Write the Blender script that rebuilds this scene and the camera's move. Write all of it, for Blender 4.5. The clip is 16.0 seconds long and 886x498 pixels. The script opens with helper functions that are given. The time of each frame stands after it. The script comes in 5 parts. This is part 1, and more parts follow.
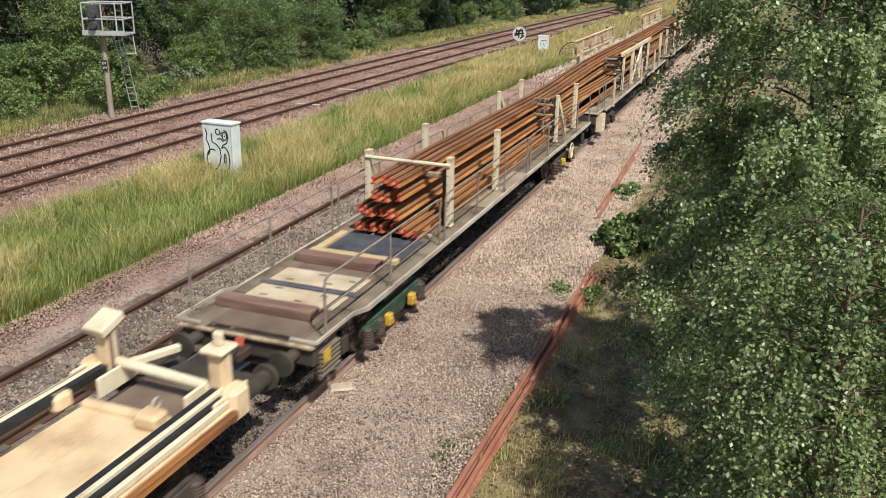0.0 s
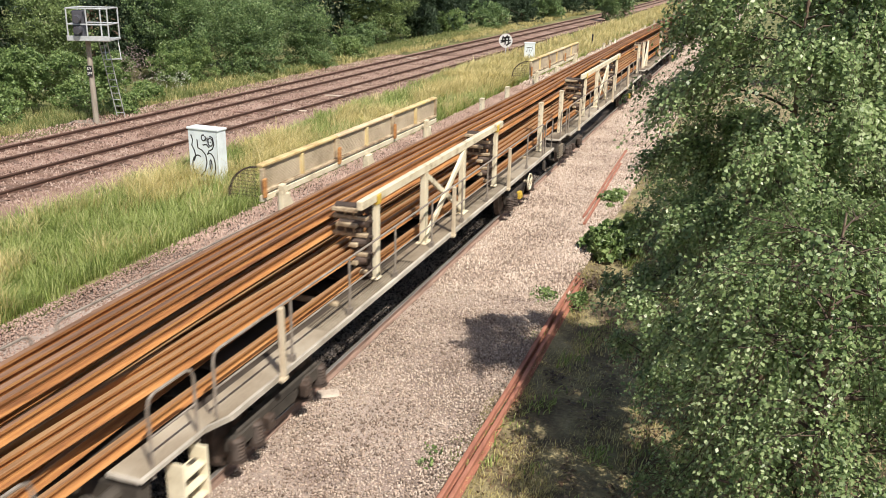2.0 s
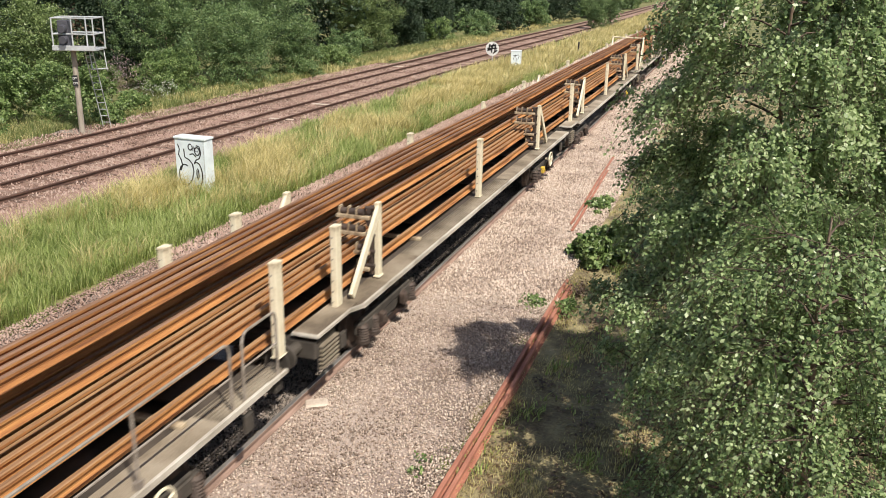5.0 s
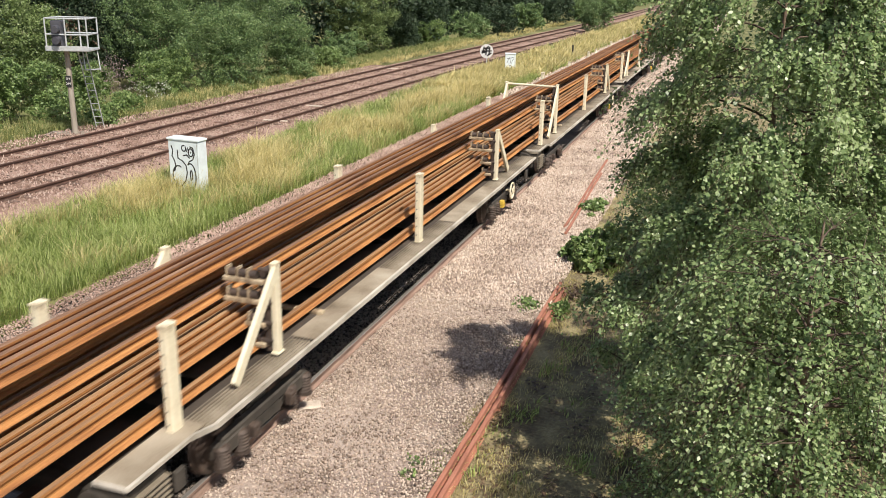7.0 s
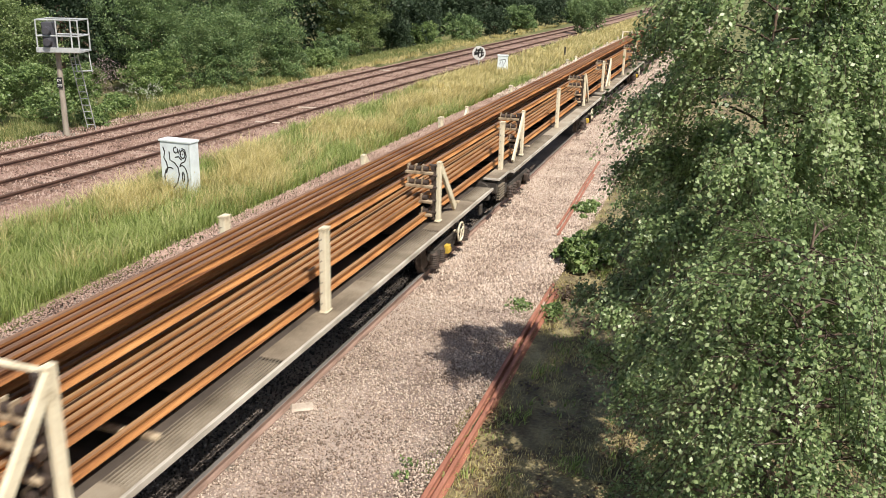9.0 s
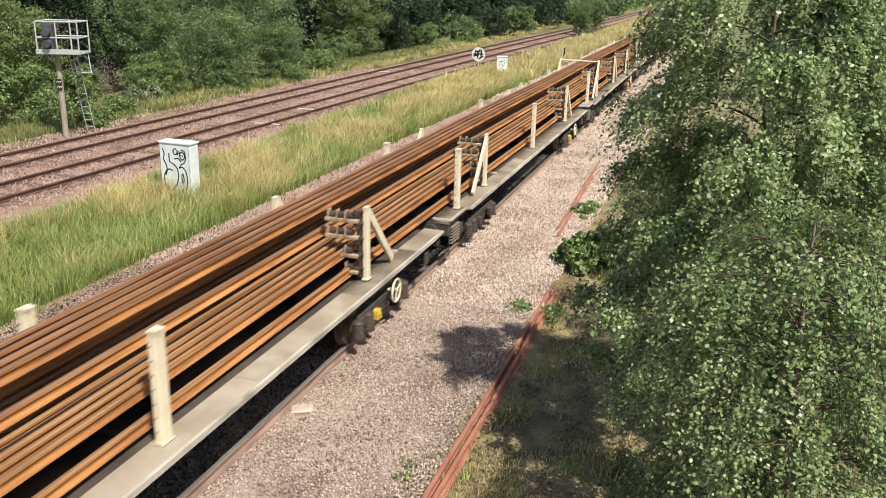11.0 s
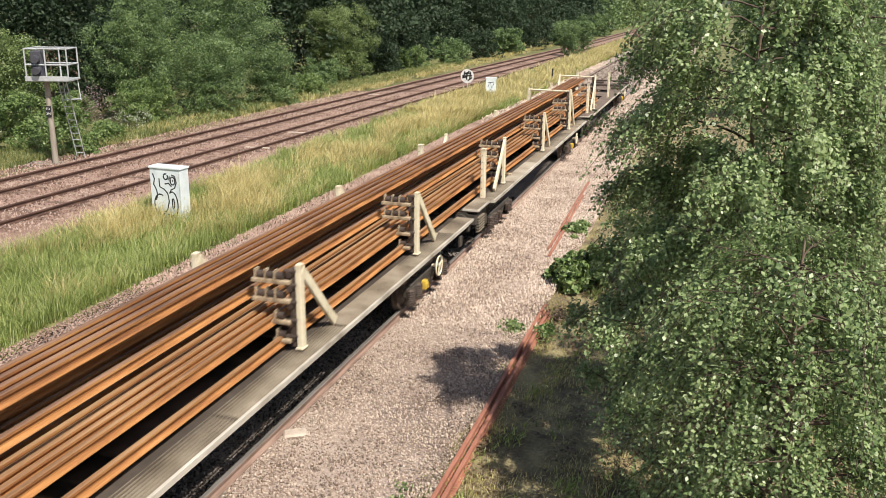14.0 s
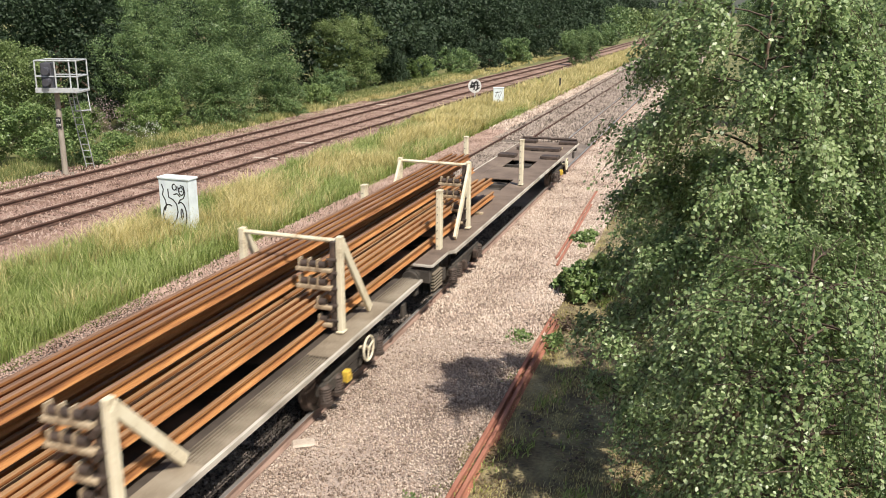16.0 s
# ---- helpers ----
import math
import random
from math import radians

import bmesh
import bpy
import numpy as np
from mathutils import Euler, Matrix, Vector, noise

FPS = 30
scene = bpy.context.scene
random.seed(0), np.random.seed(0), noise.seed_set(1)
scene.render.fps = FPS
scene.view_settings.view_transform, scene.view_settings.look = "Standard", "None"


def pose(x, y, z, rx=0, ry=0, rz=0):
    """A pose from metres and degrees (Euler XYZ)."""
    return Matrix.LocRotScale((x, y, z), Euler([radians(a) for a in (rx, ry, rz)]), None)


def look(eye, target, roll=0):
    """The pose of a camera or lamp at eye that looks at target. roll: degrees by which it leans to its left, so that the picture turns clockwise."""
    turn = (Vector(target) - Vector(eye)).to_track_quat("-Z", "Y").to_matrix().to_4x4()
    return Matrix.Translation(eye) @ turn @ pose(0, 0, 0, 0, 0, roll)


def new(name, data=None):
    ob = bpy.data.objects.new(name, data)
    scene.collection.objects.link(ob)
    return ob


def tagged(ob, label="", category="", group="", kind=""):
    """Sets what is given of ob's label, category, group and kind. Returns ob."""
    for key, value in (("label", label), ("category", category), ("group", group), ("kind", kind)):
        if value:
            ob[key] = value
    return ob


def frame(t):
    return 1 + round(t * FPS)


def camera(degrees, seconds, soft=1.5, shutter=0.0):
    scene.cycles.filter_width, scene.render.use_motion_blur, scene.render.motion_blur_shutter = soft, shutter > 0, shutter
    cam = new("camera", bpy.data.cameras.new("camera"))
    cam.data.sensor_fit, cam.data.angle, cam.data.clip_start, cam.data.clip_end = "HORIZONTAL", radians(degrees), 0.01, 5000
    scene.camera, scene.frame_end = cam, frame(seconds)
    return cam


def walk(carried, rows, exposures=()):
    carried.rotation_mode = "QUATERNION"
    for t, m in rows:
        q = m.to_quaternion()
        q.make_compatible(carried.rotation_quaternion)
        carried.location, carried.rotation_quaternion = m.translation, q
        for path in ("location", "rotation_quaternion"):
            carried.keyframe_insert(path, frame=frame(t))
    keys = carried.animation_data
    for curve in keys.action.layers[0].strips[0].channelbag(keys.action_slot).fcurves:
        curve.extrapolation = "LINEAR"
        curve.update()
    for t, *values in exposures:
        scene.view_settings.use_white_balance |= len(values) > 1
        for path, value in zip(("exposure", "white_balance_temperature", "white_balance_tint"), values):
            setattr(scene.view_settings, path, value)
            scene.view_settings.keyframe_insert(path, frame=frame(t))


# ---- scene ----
EYE = Vector((7.05, 0.0, 6.73))
VIEW = [
    (0, -20.414, -18.918, 0.929),
    (0.5, -20.472, -18.819, 0.784),
    (1, -20.229, -18.820, 0.700),
    (1.5, -19.845, -18.730, 0.997),
    (2, -19.481, -18.487, 1.219),
    (2.5, -19.222, -18.225, 1.150),
    (3, -18.926, -18.035, 1.045),
    (3.5, -18.845, -17.956, 0.953),
    (4, -18.839, -17.949, 0.969),
    (6.5, -18.305, -17.870, 1.282),
    (7, -18.232, -17.798, 1.379),
    (7.5, -18.045, -17.859, 1.499),
    (8, -17.704, -17.793, 1.545),
    (8.5, -17.635, -17.691, 1.534),
    (9, -17.723, -17.674, 1.465),
    (11.5, -17.694, -17.524, 1.396),
    (12, -17.742, -17.451, 1.343),
    (12.5, -17.974, -17.432, 1.269),
    (13, -17.997, -17.438, 1.259),
    (13.5, -17.469, -16.973, 1.100),
    (14, -17.150, -16.174, 0.742),
    (14.5, -17.669, -15.817, 0.403),
    (15, -17.838, -15.662, 0.233),
    (15.5, -17.701, -15.567, 0.452),
    (16, -17.704, -15.542, 0.456),
]
RUN = [(0, 0.32), (0.5, 6.59), (1, 12.86), (1.5, 19.12), (2, 25.39), (2.5, 31.66), (3, 37.94), (3.5, 44.22), (4, 50.50), (6.5, 81.90), (7, 88.18), (7.5, 94.45), (8, 100.72), (8.5, 107.00), (9, 113.30), (11.5, 144.86), (12, 151.19), (12.5, 157.52), (13, 163.87), (13.5, 170.23), (14, 176.60), (14.5, 182.97), (15, 189.35), (15.5, 195.72), (16, 202.09)]
cam = camera(54.36, 16.0, soft=0.7, shutter=0.2)


def aim(yaw, pitch, roll):
    a, b = radians(yaw), radians(pitch)
    way = Vector((math.sin(a) * math.cos(b), math.cos(a) * math.cos(b), math.sin(b)))
    return look(EYE, EYE + way * 10, roll)


walk(cam, [(t, aim(a, b, c)) for t, a, b, c in VIEW], exposures=[(0.0, -0.14), (0.5, 0.12), (1.4, 0.31), (2.5, 0.22), (5.0, 0.23), (16.0, 0.24)])

# ---- light ----
SUN_AZ, SUN_EL = 130.0, 53.0      # degrees clockwise from +y, and above the horizon
world = bpy.data.worlds.new("World")
scene.world = world
world.use_nodes = True
wn = world.node_tree.nodes
sky = wn.new("ShaderNodeTexSky")
sky.sky_type, sky.sun_disc = "NISHITA", False
sky.sun_elevation, sky.sun_rotation = radians(SUN_EL), radians(SUN_AZ)
sky.air_density, sky.dust_density = 1.0, 2.0
wn["Background"].inputs[1].default_value = 0.095
world.node_tree.links.new(sky.outputs[0], wn["Background"].inputs[0])
lamp = bpy.data.lights.new("sun", "SUN")
lamp.energy, lamp.angle, lamp.color = 5.3, radians(0.6), (1.0, 0.93, 0.82)
sun = new("sun", lamp)
away = Vector((math.sin(radians(SUN_AZ)) * math.cos(radians(SUN_EL)), math.cos(radians(SUN_AZ)) * math.cos(radians(SUN_EL)), math.sin(radians(SUN_EL))))
sun.matrix_world = look(away * 60 + Vector((0, 20, 0)), (0, 20, 0))


# ---- materials ----
def material(name, colours, scale=4.0, rough=0.7, metal=0.0, bump=0.3, fine=60.0, stretch=(1, 1, 1), island=0.0, thing=0.0, leafy=0.0, distance=0.01):
    """Noise at two scales picks among the colours; island or thing varies it by piece."""
    m = bpy.data.materials.new(name)
    m.use_nodes = True
    t = m.node_tree
    n, l = t.nodes, t.links
    b = n["Principled BSDF"]
    co = n.new("ShaderNodeTexCoord")
    mp = n.new("ShaderNodeMapping")
    mp.inputs["Scale"].default_value = stretch
    l.new(co.outputs["Object"], mp.inputs[0])
    big = n.new("ShaderNodeTexNoise")
    big.inputs["Scale"].default_value, big.inputs["Detail"].default_value = scale, 5
    small = n.new("ShaderNodeTexNoise")
    small.inputs["Scale"].default_value, small.inputs["Detail"].default_value = fine, 3
    l.new(mp.outputs[0], big.inputs[0])
    l.new(mp.outputs[0], small.inputs[0])
    mix = n.new("ShaderNodeMath")
    mix.operation = "MULTIPLY_ADD"
    l.new(small.outputs[0], mix.inputs[0])
    mix.inputs[1].default_value = 0.45
    add = n.new("ShaderNodeMath")
    add.operation = "MULTIPLY_ADD"
    l.new(big.outputs[0], add.inputs[0])
    add.inputs[1].default_value, add.inputs[2].default_value = 1.1, -0.28
    l.new(add.outputs[0], mix.inputs[2])
    last = mix.outputs[0]
    for amount, node, socket in ((island, "ShaderNodeNewGeometry", "Random Per Island"), (thing, "ShaderNodeObjectInfo", "Random")):
        if amount:
            g = n.new(node)
            k = n.new("ShaderNodeMath")
            k.operation = "MULTIPLY_ADD"
            l.new(g.outputs[socket], k.inputs[0])
            k.inputs[1].default_value = amount
            off = n.new("ShaderNodeMath")
            off.operation = "SUBTRACT"
            l.new(last, off.inputs[0])
            off.inputs[1].default_value = amount / 2
            l.new(off.outputs[0], k.inputs[2])
            last = k.outputs[0]
    ramp = n.new("ShaderNodeValToRGB")
    el = ramp.color_ramp.elements
    while len(el) < len(colours):
        el.new(0.5)
    for i, c in enumerate(colours):
        el[i].position = 0.18 + 0.64 * i / max(1, len(colours) - 1)
        el[i].color = (*c, 1)
    l.new(last, ramp.inputs[0])
    l.new(ramp.outputs[0], b.inputs["Base Color"])
    b.inputs["Roughness"].default_value, b.inputs["Metallic"].default_value = rough, metal
    if bump:
        bp = n.new("ShaderNodeBump")
        bp.inputs["Strength"].default_value, bp.inputs["Distance"].default_value = bump, distance
        l.new(small.outputs[0], bp.inputs["Height"])
        l.new(bp.outputs[0], b.inputs["Normal"])
    if leafy:
        tr = n.new("ShaderNodeBsdfTranslucent")
        l.new(ramp.outputs[0], tr.inputs[0])
        mx = n.new("ShaderNodeMixShader")
        mx.inputs[0].default_value = leafy
        l.new(b.outputs[0], mx.inputs[1])
        l.new(tr.outputs[0], mx.inputs[2])
        l.new(mx.outputs[0], n["Material Output"].inputs[0])
    return m


M = {}
M["cream"] = material("cream_paint", [(0.30, 0.22, 0.13), (0.66, 0.58, 0.42), (0.74, 0.67, 0.50), (0.78, 0.72, 0.56)], 2.5, 0.55, bump=0.15, fine=25)
M["tan"] = material("tan_paint", [(0.45, 0.32, 0.18), (0.70, 0.54, 0.34), (0.78, 0.63, 0.43)], 1.8, 0.6, bump=0.15, fine=30)
M["rust"] = material("rust_side", [(0.12, 0.046, 0.018), (0.30, 0.125, 0.040), (0.44, 0.205, 0.066), (0.51, 0.275, 0.11)], 2.2, 0.85, bump=0.4, fine=40, stretch=(6, 0.35, 6), thing=0.25)
M["railtop"] = material("rust_top", [(0.10, 0.053, 0.034), (0.215, 0.118, 0.070), (0.32, 0.19, 0.12)], 2.0, 0.75, bump=0.3, fine=30, stretch=(8, 0.3, 8), thing=0.25)
M["railtan"] = material("tan_rust_top", [(0.14, 0.07, 0.036), (0.29, 0.16, 0.078), (0.41, 0.255, 0.135)], 2.0, 0.75, bump=0.3, fine=30, stretch=(8, 0.3, 8), thing=0.25)
M["redend"] = material("red_marked_rail_end", [(0.24, 0.035, 0.03), (0.48, 0.085, 0.06), (0.46, 0.15, 0.08)], 9, 0.7)
M["polished"] = material("polished_rail_top", [(0.30, 0.26, 0.23), (0.50, 0.46, 0.43), (0.62, 0.59, 0.56)], 3, 0.32, 0.7, bump=0.1, stretch=(6, 0.2, 6))
M["trackrust"] = material("track_rail_rust", [(0.04, 0.021, 0.016), (0.085, 0.044, 0.031), (0.14, 0.075, 0.052)], 3, 0.85, bump=0.3, stretch=(4, 0.5, 4))
M["trackbrown"] = material("brown_rail_side", [(0.13, 0.085, 0.065), (0.27, 0.18, 0.14), (0.37, 0.26, 0.21)], 3, 0.8, bump=0.3, stretch=(4, 0.5, 4))
M["redrail"] = material("orange_rust_rail", [(0.17, 0.065, 0.042), (0.35, 0.145, 0.095), (0.44, 0.21, 0.145)], 2.5, 0.85, bump=0.3, stretch=(4, 0.6, 4))
M["frame"] = material("grimy_underframe", [(0.02, 0.017, 0.014), (0.05, 0.042, 0.034), (0.09, 0.075, 0.06)], 3, 0.8, bump=0.3)
M["deck"] = material("brown_steel_deck", [(0.09, 0.065, 0.05), (0.17, 0.125, 0.095), (0.24, 0.185, 0.14)], 1.5, 0.75, bump=0.2)
# deck below the load: a much darker brown than the open deck
M["innerdeck"] = material("dark_inner_deck", [(0.025, 0.02, 0.016), (0.06, 0.047, 0.037), (0.11, 0.085, 0.065)], 1.5, 0.75, bump=0.2)
M["walk"] = material("dusty_grip_plate", [(0.10, 0.075, 0.05), (0.23, 0.185, 0.13), (0.33, 0.28, 0.21), (0.42, 0.37, 0.29)], 1.1, 0.85, bump=0.4, fine=70, thing=0.35)
M["grate"] = material("grating_bars", [(0.10, 0.08, 0.055), (0.20, 0.165, 0.12), (0.29, 0.25, 0.19)], 2, 0.75, bump=0.2)
M["edge"] = material("pale_edge_strip", [(0.20, 0.17, 0.13), (0.44, 0.40, 0.34), (0.62, 0.58, 0.51)], 2.2, 0.7, bump=0.2, stretch=(1, 0.6, 1))
M["iron"] = material("dark_iron", [(0.03, 0.022, 0.018), (0.07, 0.05, 0.04), (0.13, 0.09, 0.07)], 6, 0.65, 0.2)
M["yellow"] = material("yellow_paint", [(0.25, 0.16, 0.04), (0.58, 0.39, 0.05), (0.75, 0.53, 0.08)], 9, 0.6, bump=0.1)
M["amber"] = material("worn_yellow_bar", [(0.30, 0.16, 0.09), (0.55, 0.40, 0.18), (0.66, 0.55, 0.30), (0.70, 0.52, 0.14)], 2.2, 0.65, bump=0.1)
M["white"] = material("white_paint", [(0.55, 0.54, 0.50), (0.74, 0.74, 0.72), (0.80, 0.80, 0.79)], 3, 0.5, bump=0.08)
M["black"] = material("black_marking", [(0.012, 0.012, 0.014), (0.03, 0.03, 0.033)], 8, 0.6, bump=0.05)
# white tinted slightly blue, for the cabinet bodies and lids
M["coolwhite"] = material("bluish_white", [(0.55, 0.60, 0.62), (0.70, 0.765, 0.79), (0.74, 0.81, 0.83)], 3, 0.5, bump=0.08)
M["paleslab"] = material("pale_slab", [(0.34, 0.27, 0.22), (0.50, 0.42, 0.35), (0.60, 0.52, 0.44)], 6, 0.9, bump=0.3)
M["blue"] = material("worn_blue_paint", [(0.06, 0.065, 0.075), (0.10, 0.115, 0.145), (0.16, 0.17, 0.185)], 3, 0.65, bump=0.2)
M["green"] = material("green_paint", [(0.015, 0.03, 0.022), (0.035, 0.075, 0.05), (0.06, 0.12, 0.08)], 4, 0.7)
M["dusty"] = material("dusty_beige_panel", [(0.34, 0.27, 0.18), (0.54, 0.45, 0.325), (0.66, 0.57, 0.43)], 2.0, 0.75, bump=0.15, fine=25)
M["dirtycream"] = material("dirty_cream_paint", [(0.10, 0.07, 0.045), (0.26, 0.19, 0.12), (0.46, 0.37, 0.25), (0.58, 0.49, 0.34)], 5, 0.65, bump=0.2, fine=25)
M["maroon"] = material("weathered_timber_red", [(0.09, 0.055, 0.045), (0.21, 0.125, 0.10), (0.33, 0.22, 0.175)], 2, 0.85, stretch=(0.5, 4, 4), bump=0.5)
M["timber"] = material("pale_timber", [(0.35, 0.25, 0.13), (0.56, 0.43, 0.25), (0.66, 0.53, 0.33)], 3, 0.8, stretch=(0.5, 5, 5))
M["galv"] = material("galvanised_steel", [(0.38, 0.40, 0.41), (0.52, 0.54, 0.55), (0.62, 0.64, 0.65)], 5, 0.45, 0.3, bump=0.05)
M["grey"] = material("dark_grey_box", [(0.045, 0.045, 0.055), (0.085, 0.085, 0.10)], 4, 0.6)
M["post"] = material("weathered_post", [(0.20, 0.17, 0.14), (0.31, 0.27, 0.22), (0.38, 0.34, 0.28)], 3, 0.7, stretch=(3, 3, 0.6))
M["concrete"] = material("concrete_sleeper", [(0.09, 0.075, 0.06), (0.19, 0.16, 0.13), (0.30, 0.26, 0.21)], 4, 0.9, thing=0.5)
M["sleeper"] = material("timber_sleeper", [(0.10, 0.065, 0.05), (0.20, 0.13, 0.10), (0.33, 0.24, 0.19)], 2.5, 0.9, thing=0.6, stretch=(0.6, 4, 4))
M["ballast"] = material("ballast", [(0.12, 0.09, 0.073), (0.30, 0.23, 0.195), (0.42, 0.34, 0.29), (0.50, 0.42, 0.37)], 0.5, 0.95, bump=1.0, fine=26, distance=0.05)
M["ballastbrown"] = material("brown_ballast", [(0.095, 0.055, 0.04), (0.22, 0.135, 0.10), (0.32, 0.212, 0.17), (0.40, 0.29, 0.24)], 0.4, 0.95, bump=1.0, fine=24, distance=0.05)
M["stone"] = material("ballast_stone", [(0.20, 0.145, 0.112), (0.41, 0.315, 0.25), (0.51, 0.41, 0.335), (0.60, 0.50, 0.42)], 0.7, 0.95, bump=0.3, island=0.65)
M["stonemid"] = material("dusty_ballast_stone", [(0.09, 0.07, 0.057), (0.20, 0.16, 0.132), (0.30, 0.245, 0.205), (0.37, 0.31, 0.265)], 0.7, 0.95, bump=0.3, island=0.7)
M["stonepink"] = material("pink_ballast_stone", [(0.20, 0.13, 0.10), (0.34, 0.235, 0.19), (0.43, 0.315, 0.26)], 0.7, 0.95, bump=0.3, island=0.5)
M["stonebrown"] = material("brown_ballast_stone", [(0.10, 0.06, 0.046), (0.23, 0.145, 0.112), (0.34, 0.235, 0.19), (0.42, 0.32, 0.27)], 0.7, 0.95, bump=0.3, island=0.7)
M["ballastdirty"] = material("grimy_ballast", [(0.075, 0.06, 0.05), (0.18, 0.145, 0.12), (0.27, 0.222, 0.186), (0.34, 0.285, 0.245)], 0.6, 0.95, bump=1.0, fine=26, distance=0.05)
# grimy stones, coloured darker still to deepen the shade under the wagons
M["stonegrimeshade"] = material("grimy_shaded_ballast_stone", [(0.03, 0.025, 0.021), (0.09, 0.074, 0.062), (0.15, 0.126, 0.108), (0.23, 0.197, 0.172)], 0.7, 0.95, bump=0.3, island=0.9)
M["soil"] = material("dry_soil_and_moss", [(0.06, 0.045, 0.028), (0.15, 0.118, 0.066), (0.28, 0.235, 0.12), (0.38, 0.33, 0.20)], 1.8, 0.95, bump=0.9, fine=18, distance=0.05)
M["ground"] = material("rough_ground", [(0.07, 0.08, 0.03), (0.15, 0.155, 0.058), (0.26, 0.235, 0.10)], 0.25, 0.95, bump=0.8, fine=8, distance=0.05)
M["grass"] = material("green_grass", [(0.21, 0.285, 0.075), (0.38, 0.46, 0.14), (0.56, 0.60, 0.26)], 0.35, 0.6, bump=0, island=0.8, leafy=0.48)
M["straw"] = material("dry_grass", [(0.42, 0.37, 0.15), (0.68, 0.595, 0.27), (0.84, 0.75, 0.42)], 0.4, 0.7, bump=0, island=0.7, leafy=0.5)
M["dullgrass"] = material("dull_green_grass", [(0.14, 0.18, 0.055), (0.25, 0.295, 0.10), (0.40, 0.40, 0.18)], 0.5, 0.7, bump=0, island=0.7, leafy=0.4)
M["bark"] = material("brown_bark", [(0.07, 0.05, 0.035), (0.16, 0.11, 0.075), (0.30, 0.24, 0.19)], 5, 0.9, stretch=(1, 1, 3))
M["dull"] = material("dull_handrail", [(0.13, 0.105, 0.085), (0.24, 0.205, 0.17), (0.34, 0.30, 0.26)], 6, 0.7, bump=0.1)
M["twig"] = material("dark_twig", [(0.035, 0.024, 0.018), (0.08, 0.055, 0.04), (0.14, 0.10, 0.075)], 5, 0.9)


def leaf(name, colours, amount=0.8, leafy=0.3, rough=0.42):
    return material(name, colours, 0.6, rough, bump=0, island=amount, leafy=leafy)


M["birch"] = leaf("birch_leaf", [(0.12, 0.185, 0.072), (0.215, 0.305, 0.12), (0.31, 0.405, 0.17), (0.44, 0.525, 0.28)], 0.7, 0.38, 0.38)
M["litter"] = leaf("fallen_leaf", [(0.08, 0.05, 0.03), (0.17, 0.11, 0.065), (0.28, 0.20, 0.12)])
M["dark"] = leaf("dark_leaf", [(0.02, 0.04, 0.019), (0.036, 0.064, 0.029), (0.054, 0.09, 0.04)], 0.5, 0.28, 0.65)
M["mid"] = leaf("mid_green_leaf", [(0.08, 0.14, 0.052), (0.155, 0.24, 0.09), (0.25, 0.34, 0.14)], 0.8, 0.3)
M["light"] = leaf("light_green_leaf", [(0.10, 0.15, 0.045), (0.18, 0.25, 0.085), (0.27, 0.34, 0.14)], 0.8, 0.3)
M["bramble"] = leaf("bramble_leaf", [(0.10, 0.165, 0.052), (0.19, 0.28, 0.09), (0.31, 0.40, 0.155)], 0.8, 0.35)
M["pink"] = leaf("pink_flower", [(0.46, 0.33, 0.34), (0.62, 0.46, 0.48)], 0.5, 0.5)
M["petal"] = leaf("white_flower", [(0.5, 0.52, 0.42), (0.75, 0.76, 0.68)])


# ---- building helpers ----
def boxes(*items, bevel=0.0):
    """One bmesh of boxes (x0, y0, z0, x1, y1, z1)."""
    bm = bmesh.new()
    for x0, y0, z0, x1, y1, z1 in items:
        r = bmesh.ops.create_cube(bm, size=1.0, matrix=Matrix.Translation(((x0 + x1) / 2, (y0 + y1) / 2, (z0 + z1) / 2)) @ Matrix.Diagonal((x1 - x0, y1 - y0, z1 - z0, 1)))
        if bevel:
            edges = list({e for v in r["verts"] for e in v.link_edges})
            bmesh.ops.bevel(bm, geom=edges, offset=bevel, segments=1, affect="EDGES")
    return bm


def rod(bm, a, b, r0, r1=None, sides=8):
    """A tapered round bar from a to b."""
    a, b = Vector(a), Vector(b)
    d = b - a
    m = Matrix.Translation((a + b) / 2) @ d.to_track_quat("Z", "Y").to_matrix().to_4x4()
    bmesh.ops.create_cone(bm, cap_ends=True, segments=sides, radius1=r0, radius2=r0 if r1 is None else r1, depth=d.length, matrix=m)
    return bm


def beam(bm, a, b, w, h, bevel=0.0):
    """A square bar from a to b, w wide across x or y and h deep."""
    a, b = Vector(a), Vector(b)
    d = b - a
    m = Matrix.Translation((a + b) / 2) @ d.to_track_quat("Z", "X").to_matrix().to_4x4() @ Matrix.Diagonal((h, w, d.length, 1))
    r = bmesh.ops.create_cube(bm, size=1.0, matrix=m)
    if bevel:
        bmesh.ops.bevel(bm, geom=list({e for v in r["verts"] for e in v.link_edges}), offset=bevel, segments=1, affect="EDGES")
    return bm


def ring(bm, centre, radius, tube, axis="x", steps=16, sides=6):
    """A hoop round an axis."""
    cols = []
    for i in range(steps):
        a = 2 * math.pi * i / steps
        col = []
        for j in range(sides):
            b = 2 * math.pi * j / sides
            u, v, w = (radius + tube * math.cos(b)) * math.cos(a), (radius + tube * math.cos(b)) * math.sin(a), tube * math.sin(b)
            p = (w, u, v) if axis == "x" else (u, w, v) if axis == "y" else (u, v, w)
            col.append(bm.verts.new(Vector(centre) + Vector(p)))
        cols.append(col)
    for i in range(steps):
        for j in range(sides):
            bm.faces.new((cols[i][j], cols[(i + 1) % steps][j], cols[(i + 1) % steps][(j + 1) % sides], cols[i][(j + 1) % sides]))
    return bm


